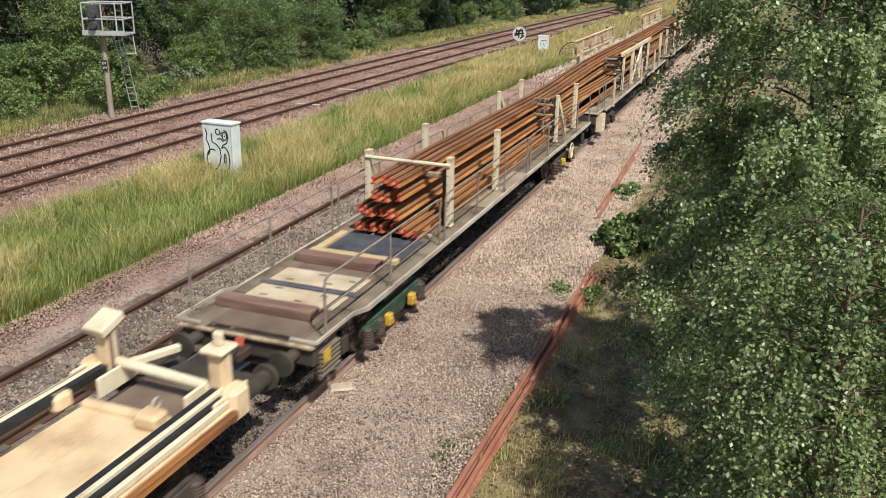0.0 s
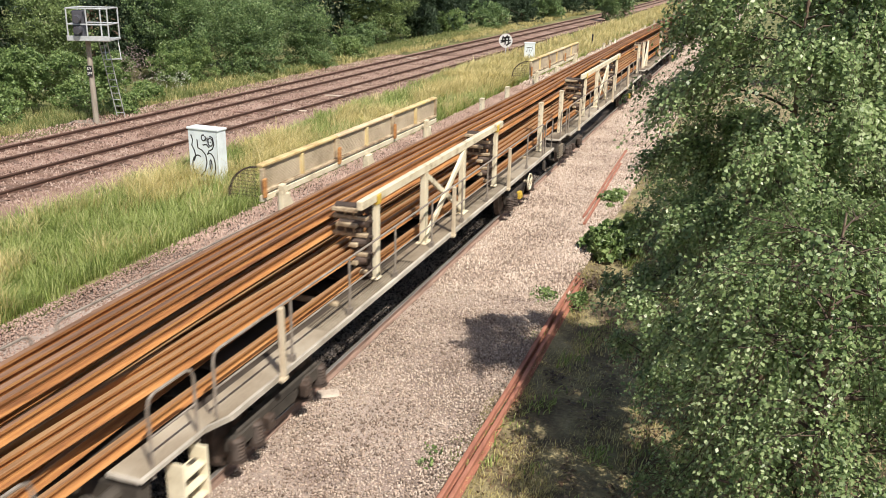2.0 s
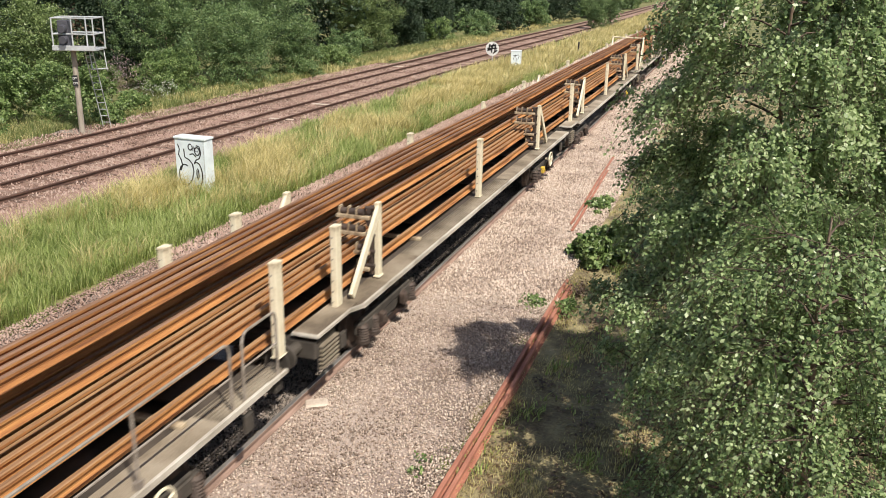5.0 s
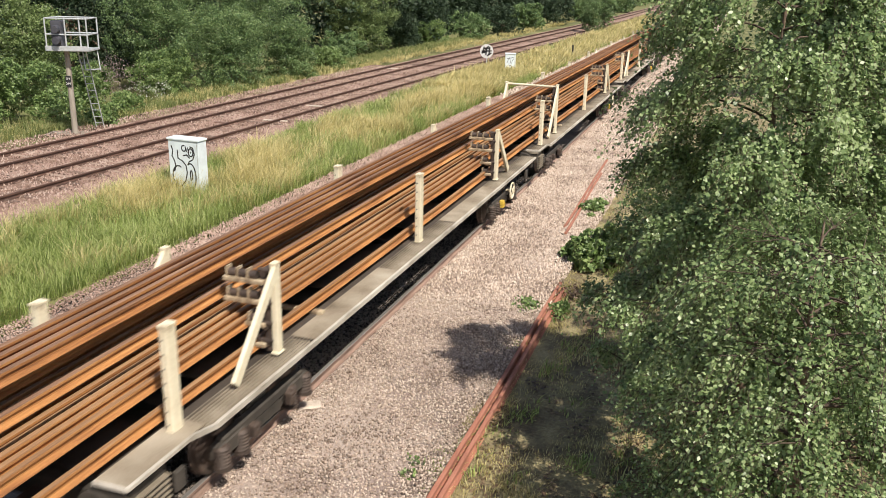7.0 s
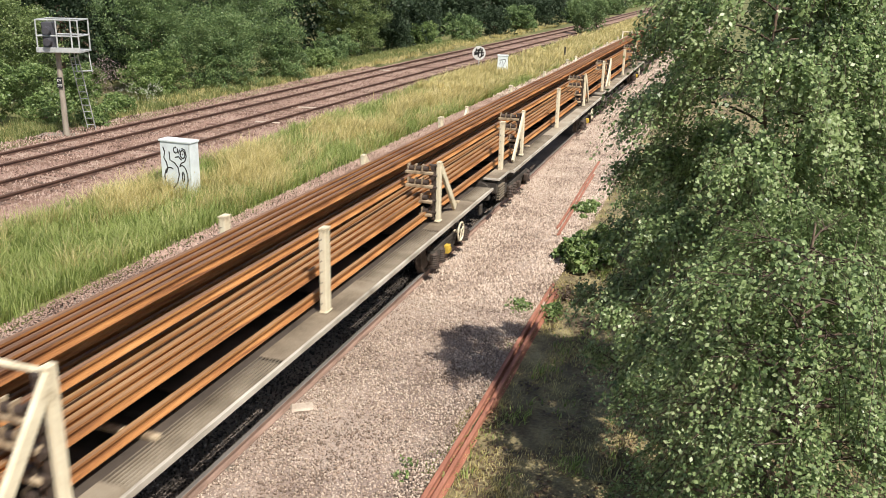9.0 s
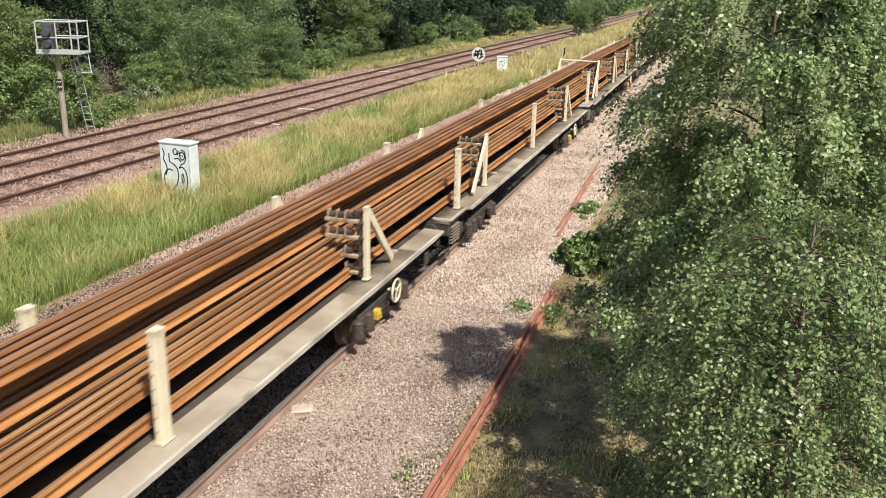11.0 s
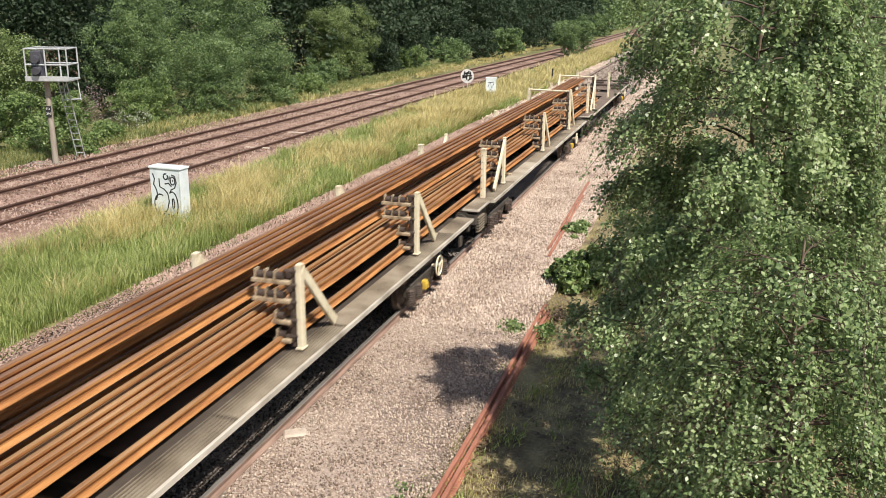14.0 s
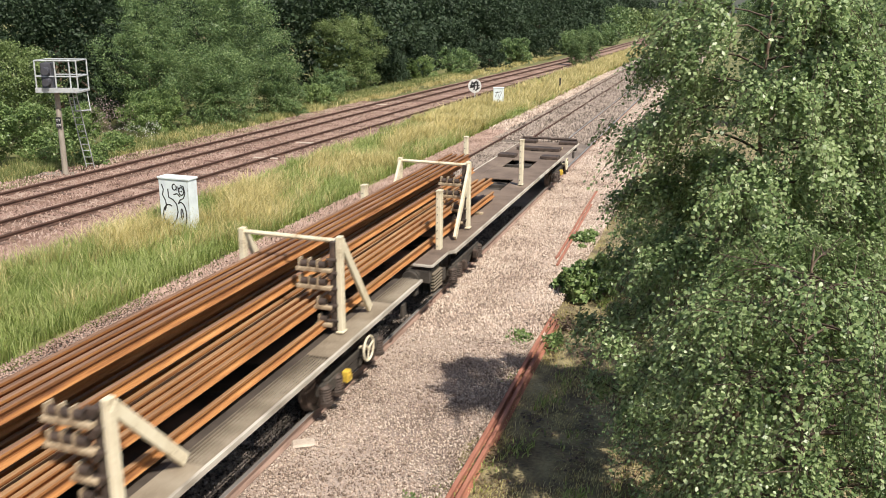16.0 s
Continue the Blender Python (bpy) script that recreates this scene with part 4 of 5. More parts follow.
    part("cross_tube", rod(bmesh.new(), (-0.75, -1.5, 1.42), (0.8, -1.5, 1.32), 0.075, sides=12), M["cream"], w)
    part("stay_arm", beam(bmesh.new(), (-0.7, -1.45, 1.35), (-0.35, -0.7, 1.35), 0.10, 0.12, 0.02), M["cream"], w)
    part("trough", boxes((-0.6, -2.1, 0.98, 0.6, -1.2, 1.06), bevel=0.02), M["deck"], w)
    part("lever", rod(bmesh.new(), (0.45, -0.95, 1.1), (0.40, -0.35, 1.38), 0.03), M["black"], w)
    part("lever_knob", rod(bmesh.new(), (0.40, -0.36, 1.36), (0.40, -0.30, 1.48), 0.07), M["redend"], w, "red lever knob")
    WAGONS.append((w, 10.2))
    return w


chute_wagon()
front = WAGONS[0][0]
guide = part("guide_column", rod(boxes((0.74, 6.55, 1.2, 0.86, 6.75, 2.35), bevel=0.02), (0.8, 6.5, 2.25), (0.8, 6.85, 2.25), 0.07, sides=10), M["iron"], front, "greasy dark guide column")
part("guide_arm", boxes((0.28, 6.58, 2.16, 0.74, 6.72, 2.26), bevel=0.012), M["dirtycream"], guide, "scuffed cream guide arm")
part("front_edge", boxes((-1.2, -0.05, 1.09, 1.2, 0.02, 1.16), bevel=0.02), M["dirtycream"], front, "scuffed cream front edge")
part("warning_plate", boxes((1.242, 0.20, 0.78, 1.252, 0.42, 1.0), bevel=0.003), M["yellow"], front, "yellow warning plate")


def deck_cargo(name, label, bm, mat, category):
    ob = tagged(new(name, mesh_of(name, bm, mat)), label, category)
    WAGONS.append((ob, 10.6))


deck_cargo("pale_panel", "pale scuffed steel panel laid on the front deck", boxes((-0.9, 1.35, 1.142, 0.80, 1.95, 1.165), bevel=0.006), M["dusty"], "panel")
deck_cargo("blue_strip", "blue painted strip between pale deck panels", boxes((-1.0, 2.02, 1.142, 0.95, 2.13, 1.160)), M["blue"], "panel")
deck_cargo("pale_panel", "pale scuffed steel panel beside a blue strip", boxes((-0.9, 2.19, 1.142, 0.80, 2.85, 1.165), bevel=0.006), M["dusty"], "panel")
for x, y in ((-0.6, 1.5), (0.1, 1.45), (-0.5, 1.85), (0.4, 1.8), (-0.55, 2.3), (0.2, 2.35), (-0.1, 2.7), (0.55, 2.6)):
    deck_cargo("slot", "small dark slot in the pale deck panel", boxes((x - 0.07, y - 0.018, 1.164, x + 0.07, y + 0.018, 1.169)), M["black"], "slot")
deck_cargo("timber_baulk", "weathered red timber baulk across the deck", boxes((-1.1, 0.82, 1.14, 0.68, 1.12, 1.29), bevel=0.008), M["maroon"], "timber")
deck_cargo("timber_baulk", "weathered red timber baulk beside a pale plank", boxes((-1.0, 3.25, 1.14, 0.72, 3.55, 1.30), bevel=0.008), M["maroon"], "timber")
deck_cargo("plank", "pale timber plank across the deck", boxes((-0.95, 3.72, 1.14, 0.90, 3.90, 1.24), bevel=0.012), M["timber"], "timber")
deck_cargo("plank", "pale timber plank along the edge of the deck", boxes((-0.95, 3.95, 1.14, -0.80, 5.1, 1.22), bevel=0.012), M["timber"], "timber")
deck_cargo("blue_grating", "worn blue grating under the rail ends", boxes(*[(-0.78, 4.0 + 0.09 * k, 1.14, 0.86, 4.028 + 0.09 * k, 1.17) for k in range(14)]), M["blue"], "grating")


# ---- plants ----
def quads(pos, size, rng, up=0.3, out=None, long=1.5):
    """Leaf quads at pos, turned at random, biased to face out."""
    n = len(pos)
    nrm = rng.normal(size=(n, 3))
    nrm /= np.linalg.norm(nrm, axis=1, keepdims=True)
    nrm[:, 2] += up
    if out is not None:
        nrm += out
    nrm /= np.linalg.norm(nrm, axis=1, keepdims=True)
    ref = rng.normal(size=(n, 3))
    u = np.cross(nrm, ref)
    u /= np.linalg.norm(u, axis=1, keepdims=True)
    v = np.cross(nrm, u)
    s = size * rng.uniform(0.65, 1.3, (n, 1))
    a, b = u * s * 0.5 * long, v * s * 0.5
    bend = nrm * s * 0.12
    p = np.stack([pos - a, pos - b * 0.9 + bend, pos + a, pos + b * 0.9 + bend], 1).reshape(-1, 3)
    return p, np.arange(4 * n).reshape(-1, 4)


def tube_net(segs, sides=5):
    """Round limbs from (a, b, ra, rb) rows, as arrays."""
    v, f = [], []
    for a, b, ra, rb in segs:
        a, b = Vector(a), Vector(b)
        q = (b - a).to_track_quat("Z", "Y")
        k = len(v)
        for c, r in ((a, ra), (b, rb)):
            for j in range(sides):
                t = 2 * math.pi * j / sides
                v.append(tuple(c + q @ Vector((r * math.cos(t), r * math.sin(t), 0))))
        for j in range(sides):
            f.append((k + j, k + (j + 1) % sides, k + sides + (j + 1) % sides, k + sides + j))
    return v, f


def birch(x, y, height, radius, leaves, seed, label, low=0.12, shape=(0.7, 0.95, 1.0, 0.92, 0.62, 0.25), leafsize=0.045):
    """A weeping birch: trunk, rising limbs that arch over, and separate boughs of hanging leaf strings with gaps between."""
    rng = np.random.default_rng(seed)
    t = thing("birch_tree", label, "tree", pose(x, y, -0.3), "birches beside the line")
    hs = np.linspace(0, 1, 12)
    trunk = np.stack([0.07 * np.sin(5 * hs), 0.06 * np.sin(4 * hs + 1), hs * height], 1)
    segs = [(trunk[i], trunk[i + 1], 0.085 * (1 - i / 12.5), 0.085 * (1 - (i + 1) / 12.5)) for i in range(11)]
    v, f = tube_net(segs, 9)
    part("trunk", soup("trunk", v, f, M["bark"]), None, t, "brown and pale peeling bark")
    limbs, twigs, pts = [], [], []
    n_limb = 46
    per = leaves / n_limb
    for i in range(n_limb):
        h = low + (0.97 - low) * ((i + 0.5) / n_limb)
        az = i * 2.4 + rng.uniform(-0.35, 0.35)
        env = radius * float(np.interp(h, [0, 0.12, 0.35, 0.6, 0.85, 1.0], shape)) * rng.uniform(0.78, 1.15)
        base = np.array([np.interp(h, hs, trunk[:, k]) for k in range(3)])
        d = np.array((math.cos(az), math.sin(az), 0))
        side = np.array((-d[1], d[0], 0))
        rise = rng.uniform(0.35, 0.7)
        line = [base + d * env * s + np.array((0, 0, env * rise * (s - 1.05 * s * s))) + rng.normal(0, 0.03, 3) * s for s in np.linspace(0, 1, 8)]
        r0 = 0.034 * (1 - 0.6 * h)
        limbs += [(line[k], line[k + 1], r0 * (1 - k / 8), r0 * (1 - (k + 1) / 8)) for k in range(7)]
        boughs = 9
        for j in range(boughs):
            s = 0.36 + 0.64 * (j + rng.random()) / boughs
            k = min(6, int(s * 7))
            p = line[k] + (line[k + 1] - line[k]) * (s * 7 - k)
            turn = (1 if j % 2 else -1) * rng.uniform(0.15, 1.1)
            way = d * math.cos(turn) + side * math.sin(turn)
            reach = rng.uniform(0.35, 0.75) * (1.15 - 0.45 * s)
            tip = p + way * reach + np.array((0, 0, rng.uniform(-0.12, 0.2)))
            limbs.append((p, tip, r0 * 0.4, 0.004))
            n_str = max(3, int(per / boughs / 18 * rng.uniform(0.6, 1.4)))
            droop = rng.uniform(0.25, 0.7)
            for _ in range(n_str):
                q = p + (tip - p) * rng.uniform(0.3, 1.05) + rng.normal(0, 0.075, 3)
                m = int(rng.uniform(11, 23))
                u = np.linspace(0, 1, m)[:, None]
                drop = droop * rng.uniform(0.5, 1.2)
                out = way * rng.uniform(0.3, 0.85) + rng.normal(0, 0.16, 3)
                string = q + out * u * drop + np.array((0, 0, -1.0)) * u ** 1.5 * drop + rng.normal(0, 0.026, (m, 3))
                string[:, 2] = np.maximum(string[:, 2], 0.12)
                if rng.random() < 0.4:
                    twigs.append((q, string[m // 2], 0.004, 0.003))
                    twigs.append((string[m // 2], string[-1], 0.003, 0.002))
                pts.append(string)
    v, f = tube_net(limbs + twigs, 4)
    part("limb_net", soup("limb_net", v, f, M["twig"]), None, t, "thin dark arching limbs")
    pos = np.concatenate(pts)
    out = pos * np.array((1, 1, 0)) + np.array((0, 0, 0.4))
    out = 0.8 * out / np.maximum(np.linalg.norm(out, axis=1, keepdims=True), 0.3)
    p, q = quads(pos, leafsize, rng, 0.6, out, 1.3)
    tagged(part("foliage", soup("foliage", p, q, M["birch"]), None, t, "small glossy hanging birch leaves"), kind="stuff")
    return t


def shrub(name, x, y, w, d, h, leaves, mat, seed, label, category="bush", size=0.13, clumps=14, bottom=0.0, group="", flatten=1.0, z0=-0.35, trunk=0.06):
    """A bush or tree as many leafy clumps round a forked stem, with an uneven outline."""
    rng = np.random.default_rng(seed)
    t = thing(name, label, category, pose(x, y, z0), group)
    cs, rs = [], []
    for i in range(clumps):
        u = rng.uniform(0, 1) ** 0.7
        a = i * 2.4 + rng.uniform(-0.4, 0.4)
        z = bottom + (h - bottom) * (0.12 + 0.72 * (i + 0.5) / clumps)
        k = math.sqrt(max(0.08, 1 - ((z - bottom) / (h - bottom) - 0.38) ** 2 / 0.42)) * 0.62
        cs.append((w / 2 * k * u * math.cos(a) * 1.15, d / 2 * k * u * math.sin(a) * 1.15, z))
        rs.append(rng.uniform(0.7, 1.15) * min(w, d, h) * (0.24 + 0.10 * (14 / clumps)))
    cs, rs = np.array(cs), np.array(rs)
    # twig clusters on the skin of each clump, then leaves round each cluster
    subs = clumps * 26
    of = rng.choice(clumps, subs, p=rs ** 2 / (rs ** 2).sum())
    m = rng.normal(size=(subs, 3)) + np.array((0, 0, 0.25))
    m /= np.linalg.norm(m, axis=1, keepdims=True)
    sub_c = cs[of] + m * (rs[of] * rng.uniform(0.72, 1.08, subs))[:, None] * np.array((1, 1, flatten))
    sub_r = rs[of] * rng.uniform(0.2, 0.42, subs)
    which = rng.choice(subs, leaves, p=sub_r ** 2 / (sub_r ** 2).sum())
    n = rng.normal(size=(leaves, 3)) + m[which] * 0.9
    n /= np.linalg.norm(n, axis=1, keepdims=True)
    pos = sub_c[which] + n * (sub_r[which] * (1 - 0.75 * rng.random(leaves) ** 1.6 + rng.normal(0, 0.16, leaves)))[:, None] * np.array((1, 1, 0.8))
    pos[:, 2] = np.maximum(pos[:, 2], rng.uniform(0.02, 0.3, leaves))
    p, q = quads(pos, size, rng, 0.45, n * 0.7, 1.5)
    tagged(part("foliage", soup("foliage", p, q, mat), None, t, ""), kind="stuff")
    segs = [((0, 0, 0), (0.1, 0, h * 0.4), trunk, trunk * 0.7)]
    for c in cs[:8]:
        segs.append(((0.1, 0, h * 0.3), tuple(c), trunk * 0.6, trunk * 0.2))
    v, f = tube_net(segs, 6)
    part("stem", soup("stem", v, f, M["bark"]), None, t)
    return t


def blades(name, count, area, height, mat, seed, label, keep=None, width=0.008, lean=0.75, z=-0.3, category="grass"):
    """Grass: bent blades in tufts, joined as stuff. area: x0, x1, y0, y1."""
    rng = np.random.default_rng(seed)
    x0, x1, y0, y1 = area
    per = 7
    m = count // per
    cx, cy = rng.uniform(x0, x1, m * 3), y0 + (y1 - y0) * rng.random(m * 3) ** 1.7
    if keep:
        w = np.array([keep(a, b) for a, b in zip(cx, cy)])
        ok = np.nonzero(rng.random(m * 3) < w)[0][:m]
        cx, cy = cx[ok], cy[ok]
    m = len(cx)
    tall = np.repeat(rng.uniform(0.6, 1.25, m), per)
    cx, cy = np.repeat(cx, per) + rng.normal(0, 0.07, m * per), np.repeat(cy, per) + rng.normal(0, 0.07, m * per)
    n = len(cx)
    far = np.clip(cy / 25, 1, 3.2)
    a = rng.uniform(0, 2 * np.pi, n)
    h = height * tall * rng.uniform(0.6, 1.15, n)
    d = np.stack([np.cos(a), np.sin(a), np.zeros(n)], 1)
    wind = np.array((0.35, -0.35, 0))
    s = np.stack([-np.sin(a), np.cos(a), np.zeros(n)], 1) * (width * far)[:, None]
    root = np.stack([cx, cy, np.full(n, z)], 1)
    l = (lean * rng.uniform(0.3, 1.2, n) * h)[:, None]
    mid = root + (d * 0.35 + wind * 0.35) * l + np.array((0, 0, 1)) * (h * 0.62)[:, None]
    tip = root + (d + wind) * l + np.array((0, 0, 1)) * (h * 0.97)[:, None]
    v = np.stack([root - s, root + s, mid + s * 0.8, mid - s * 0.8, tip + s * 0.15, tip - s * 0.15], 1).reshape(-1, 3)
    k = 6 * np.arange(n)[:, None]
    f = np.concatenate([k + np.array([[0, 1, 2, 3]]), k + np.array([[3, 2, 4, 5]])])
    return tagged(new(name, soup(name, v, f, mat)), label, category, kind="stuff")


def patch(x, y, s=1.0, o=0.0):
    return noise.noise(Vector((x * 0.35 * s + o, y * 0.16 * s, 1.7)))


def streaks(x, y):
    """Broad and narrow drifts that part the dry grass from the green."""
    return 0.9 * patch(x, y, 1.2) + 0.8 * patch(x, y, 3.6, 5.0)


def verge_green(x, y):
    e = 0 if y < 60 else (left_line(y) + 12.4) * 0.4
    u = (x - e + 12.4) / (6.2 if y < 60 else 7.0)
    if x > -5.85 or not 0.16 + 0.10 * patch(x, y, 5) < u < (0.97 if y < 55 else 1.06):
        return 0
    return 0.40 + 0.5 * (u < 0.42) + 0.6 * (u > 0.80) + 0.9 * streaks(x, y) + 0.3 * (y < 17) - 0.25 * (y > 24) - 0.25 * (y > 60)


def verge_straw(x, y):
    e = 0 if y < 60 else (left_line(y) + 12.4) * 0.4
    u = (x - e + 12.4) / (6.4 if y < 60 else 7.0)
    if x > -5.9 or not 0.2 < u < 0.92:
        return 0
    return max(0.0, 0.58 - abs(u - 0.62) * 1.1 - 1.5 * streaks(x, y)) + 0.45 * (y > 50)


blades("grass", 84000, (-12.4, -6.0, 8, 62), 0.46, M["grass"], 21, "lush green grass on the verge", verge_green)
blades("dry_grass", 66000, (-12.4, -5.9, 8, 62), 0.68, M["straw"], 22, "tall straw-coloured dry grass on the verge", verge_straw, 0.007, 0.9)
blades("dry_grass", 34000, (-12.5, -4.0, 50, 170), 0.75, M["straw"], 23, "tall dry grass further along the verge", verge_straw, 0.010)
blades("grass", 26000, (-12.5, -4.0, 50, 170), 0.5, M["grass"], 24, "green grass further along the verge", verge_green)
blades("grass", 36000, (-24.5, -20.2, 16, 100), 0.36, M["dullgrass"], 25, "dull green grass at the foot of the bushes", lambda x, y: (left_line(y) - 11 < x < left_line(y) - 7.3) * (0.7 + patch(x, y, 2.5)), 0.007)
blades("dry_grass", 26000, (-24.5, -18.0, 16, 140), 0.34, M["straw"], 26, "dry grass beside the far track", lambda x, y: (left_line(y) - 10 < x < left_line(y) - 6.9) * (0.5 + patch(x, y, 2)), 0.006)
blades("grass", 30000, (3.6, 7.8, 8, 34), 0.10, M["straw"], 27, "thin dry grass on the soil", lambda x, y: 0.35 + patch(x, y, 4), 0.006)
blades("grass", 9000, (3.4, 8.5, 8, 30), 0.16, M["grass"], 28, "sparse green weeds on the soil", lambda x, y: max(0, patch(x, y, 5, 9.0) * 1.6), 0.012)


def litter(count, x0, x1, y0, y1, seed):
    """Fallen brown leaves lying in drifts on the soil."""
    rng = np.random.default_rng(seed)
    x, y = rng.uniform(x0, x1, count * 3), rng.uniform(y0, y1, count * 3)
    w = np.array([0.15 + 1.4 * patch(a, b, 6, 4.0) for a, b in zip(x, y)])
    ok = np.nonzero(rng.random(count * 3) < w)[0][:count]
    z = np.array([-0.255 + 0.10 * noise.noise(Vector((a / 1.1, b / 1.1, 0.3))) for a, b in zip(x[ok], y[ok])])
    p, q = quads(np.stack([x[ok], y[ok], z], 1), 0.05, rng, 3.0, None, 1.6)
    tagged(new("leaf_litter", soup("leaf_litter", p, q, M["litter"])), "fallen brown leaves and twigs in drifts on the soil", "leaf litter", kind="stuff")


litter(16000, 3.9, 10.5, 6, 32, 51)

birch(7.6, 11.9, 7.5, 1.95, 145000, 31, "birch with hanging small green leaves and a brown trunk", 0.18, (0.72, 0.95, 1.12, 0.86, 0.66, 0.45))
birch(10.2, 14.5, 8.6, 2.4, 60000, 33, "tall birch with dense green leaves", 0.06, (0.7, 0.95, 1.0, 0.95, 0.8, 0.5))
birch(9.5, 19.0, 8.0, 2.1, 55000, 34, "tall birch behind its neighbours", 0.10, (0.9, 1.0, 1.1, 1.0, 0.85, 0.5))
birch(8.1, 8.9, 4.8, 1.6, 70000, 35, "small birch with low hanging branches", 0.04, (0.95, 1.0, 0.9, 0.75, 0.6, 0.3), 0.038)
shrub("sapling", 5.9, 21.8, 2.4, 2.6, 2.7, 9000, M["birch"], 36, "leafy birch sapling beside the rusty rails", "tree", 0.06, 16)

shrub("bramble_bush", 4.1, 20.9, 1.7, 1.9, 0.9, 4200, M["bramble"], 41, "low bramble bush growing over the end of the rails", size=0.085, clumps=9)
shrub("weed_clump", 3.3, 17.2, 0.6, 1.2, 0.3, 330, M["bramble"], 42, "green weeds at the edge of the ballast", "weeds", 0.06, 6, group="weed clumps")
shrub("weed_clump", 4.05, 17.2, 0.5, 0.8, 0.3, 300, M["bramble"], 43, "green weeds beside the rusty rails", "weeds", 0.06, 5, group="weed clumps")
shrub("weed_clump", 3.3, 10.2, 0.4, 0.9, 0.16, 130, M["bramble"], 44, "green weeds at the edge of the ballast", "weeds", 0.05, 5, group="weed clumps")
shrub("weed_clump", 3.35, 26.0, 0.8, 3.0, 0.4, 900, M["bramble"], 45, "green creeper over the second pair of rusty rails", "weeds", 0.08, 8, group="weed clumps")
shrub("weed_clump", 4.1, 18.3, 0.4, 0.5, 0.4, 160, M["bark"], 46, "dry reddish brown dock stems", "weeds", 0.05, 5, group="weed clumps")

# bushes behind the far tracks
for i, (x, y, w, d, h, n, mat, size, label) in enumerate([
        (-26.0, 31.5, 7, 5, 2.6, 6500, "bramble", 0.14, "bramble bank with mixed green leaves"),
        (-23.9, 42.3, 4.5, 4.5, 2.4, 3500, "bramble", 0.13, "low bramble scrub between taller bushes"),
        (-24.6, 36.5, 4, 3.5, 2.0, 3500, "bramble", 0.13, "low bramble bush behind the signal post"),
        (-30.0, 38.5, 4.2, 4, 5.0, 5000, "light", 0.14, "light green bush on the bank"),
        (-26.5, 27.0, 6, 5, 2.2, 4500, "bramble", 0.14, "bramble bank beside the track"),
        (-25.0, 43.5, 5.0, 4.4, 7.6, 7500, "mid", 0.12, "slender mid-green tree with fine leaves"),
        (-24.8, 51.5, 7.6, 6.8, 8.6, 11000, "mid", 0.14, "large rounded mid-green willow bush"),
        (-22.6, 47.2, 4.5, 4.5, 4.6, 5500, "mid", 0.13, "mid-green bush skirting a larger one"),
        (-21.6, 53.0, 3.5, 4.0, 3.6, 4000, "mid", 0.13, "mid-green bush at the edge of the line"),
        (-22.2, 59.5, 3.5, 4.5, 1.5, 2200, "bramble", 0.13, "low scrub beside the far track"),
        (-25.0, 72.0, 6.6, 6.0, 5.6, 7500, "light", 0.15, "rounded light green willow bush"),
        (-23.8, 66.0, 4.0, 5.0, 2.0, 2200, "mid", 0.15, "low green scrub beside the track"),
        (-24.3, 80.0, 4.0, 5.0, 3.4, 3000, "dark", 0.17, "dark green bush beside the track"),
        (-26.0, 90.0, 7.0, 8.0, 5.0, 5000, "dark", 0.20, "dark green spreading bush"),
        (-23.6, 87.0, 4.0, 5.0, 2.0, 1800, "bramble", 0.17, "low bramble scrub beside the track"),
        (-22.0, 96.0, 5.0, 8.0, 2.6, 2600, "mid", 0.20, "low green scrub beside the far track"),
        (-21.0, 106.0, 5.0, 9.0, 3.4, 2800, "dark", 0.22, "dark scrub beside the far track"),
        (-20.5, 118.0, 5.0, 11.0, 3.0, 2800, "mid", 0.24, "low green scrub beside the far track"),
        (-20.0, 133.0, 6.0, 13.0, 4.0, 3000, "dark", 0.26, "dark scrub beside the far track"),
        (-19.0, 150.0, 6.0, 15.0, 3.5, 2800, "mid", 0.28, "green scrub along the distant line"),
        (-19.0, 170.0, 7.0, 18.0, 5.0, 3000, "dark", 0.30, "dark scrub along the distant line"),
        (-18.0, 192.0, 7.0, 20.0, 4.0, 2800, "mid", 0.32, "green scrub along the distant line"),
        (-26.0, 108.0, 6.0, 8.0, 5.0, 4000, "dark", 0.24, "dark bush at the wood's edge"),
        (-25.5, 130.0, 6.0, 9.0, 5.0, 3600, "dark", 0.26, "dark bush at the wood's edge"),
        (-11.3, 113.5, 2.5, 2.5, 4.6, 2600, "mid", 0.15, "small green tree standing on the verge"),
        (-10.2, 118.0, 2.6, 2.6, 5.4, 2800, "mid", 0.15, "small green tree standing on the verge")]):
    shrub("bush" if h < 5.5 and "tree" not in label else "tree", x, y, w, d, h, int(n * (5.0 if y < 85 else 3.0)), M[mat], 60 + i, label, "bush" if "tree" not in label else "tree", size * (0.56 if y < 85 else 0.68), 14, group="bushes along the line")
for i, (x, y, w, d, h) in enumerate(((-20.0, 32.2, 1.5, 1.6, 0.9), (-22.9, 27.6, 2.6, 3.2, 1.5), (-22.3, 32.4, 2.8, 3.0, 1.4), (-21.4, 35.6, 2.2, 2.6, 1.1), (-23.3, 23.5, 3.0, 4.0, 1.6))):
    shrub("bramble_bush", x, y, w, d, h, 2600, M["bramble"], 100 + i, "low bramble spreading over the bank below the bushes", size=0.085, clumps=10, group="low brambles")
shrub("willowherb", -23.4, 37.2, 2.2, 2.0, 2.3, 800, M["pink"], 91, "pink flowering willowherb among brambles", "flowers", 0.045, 8, 0.9, trunk=0.012)
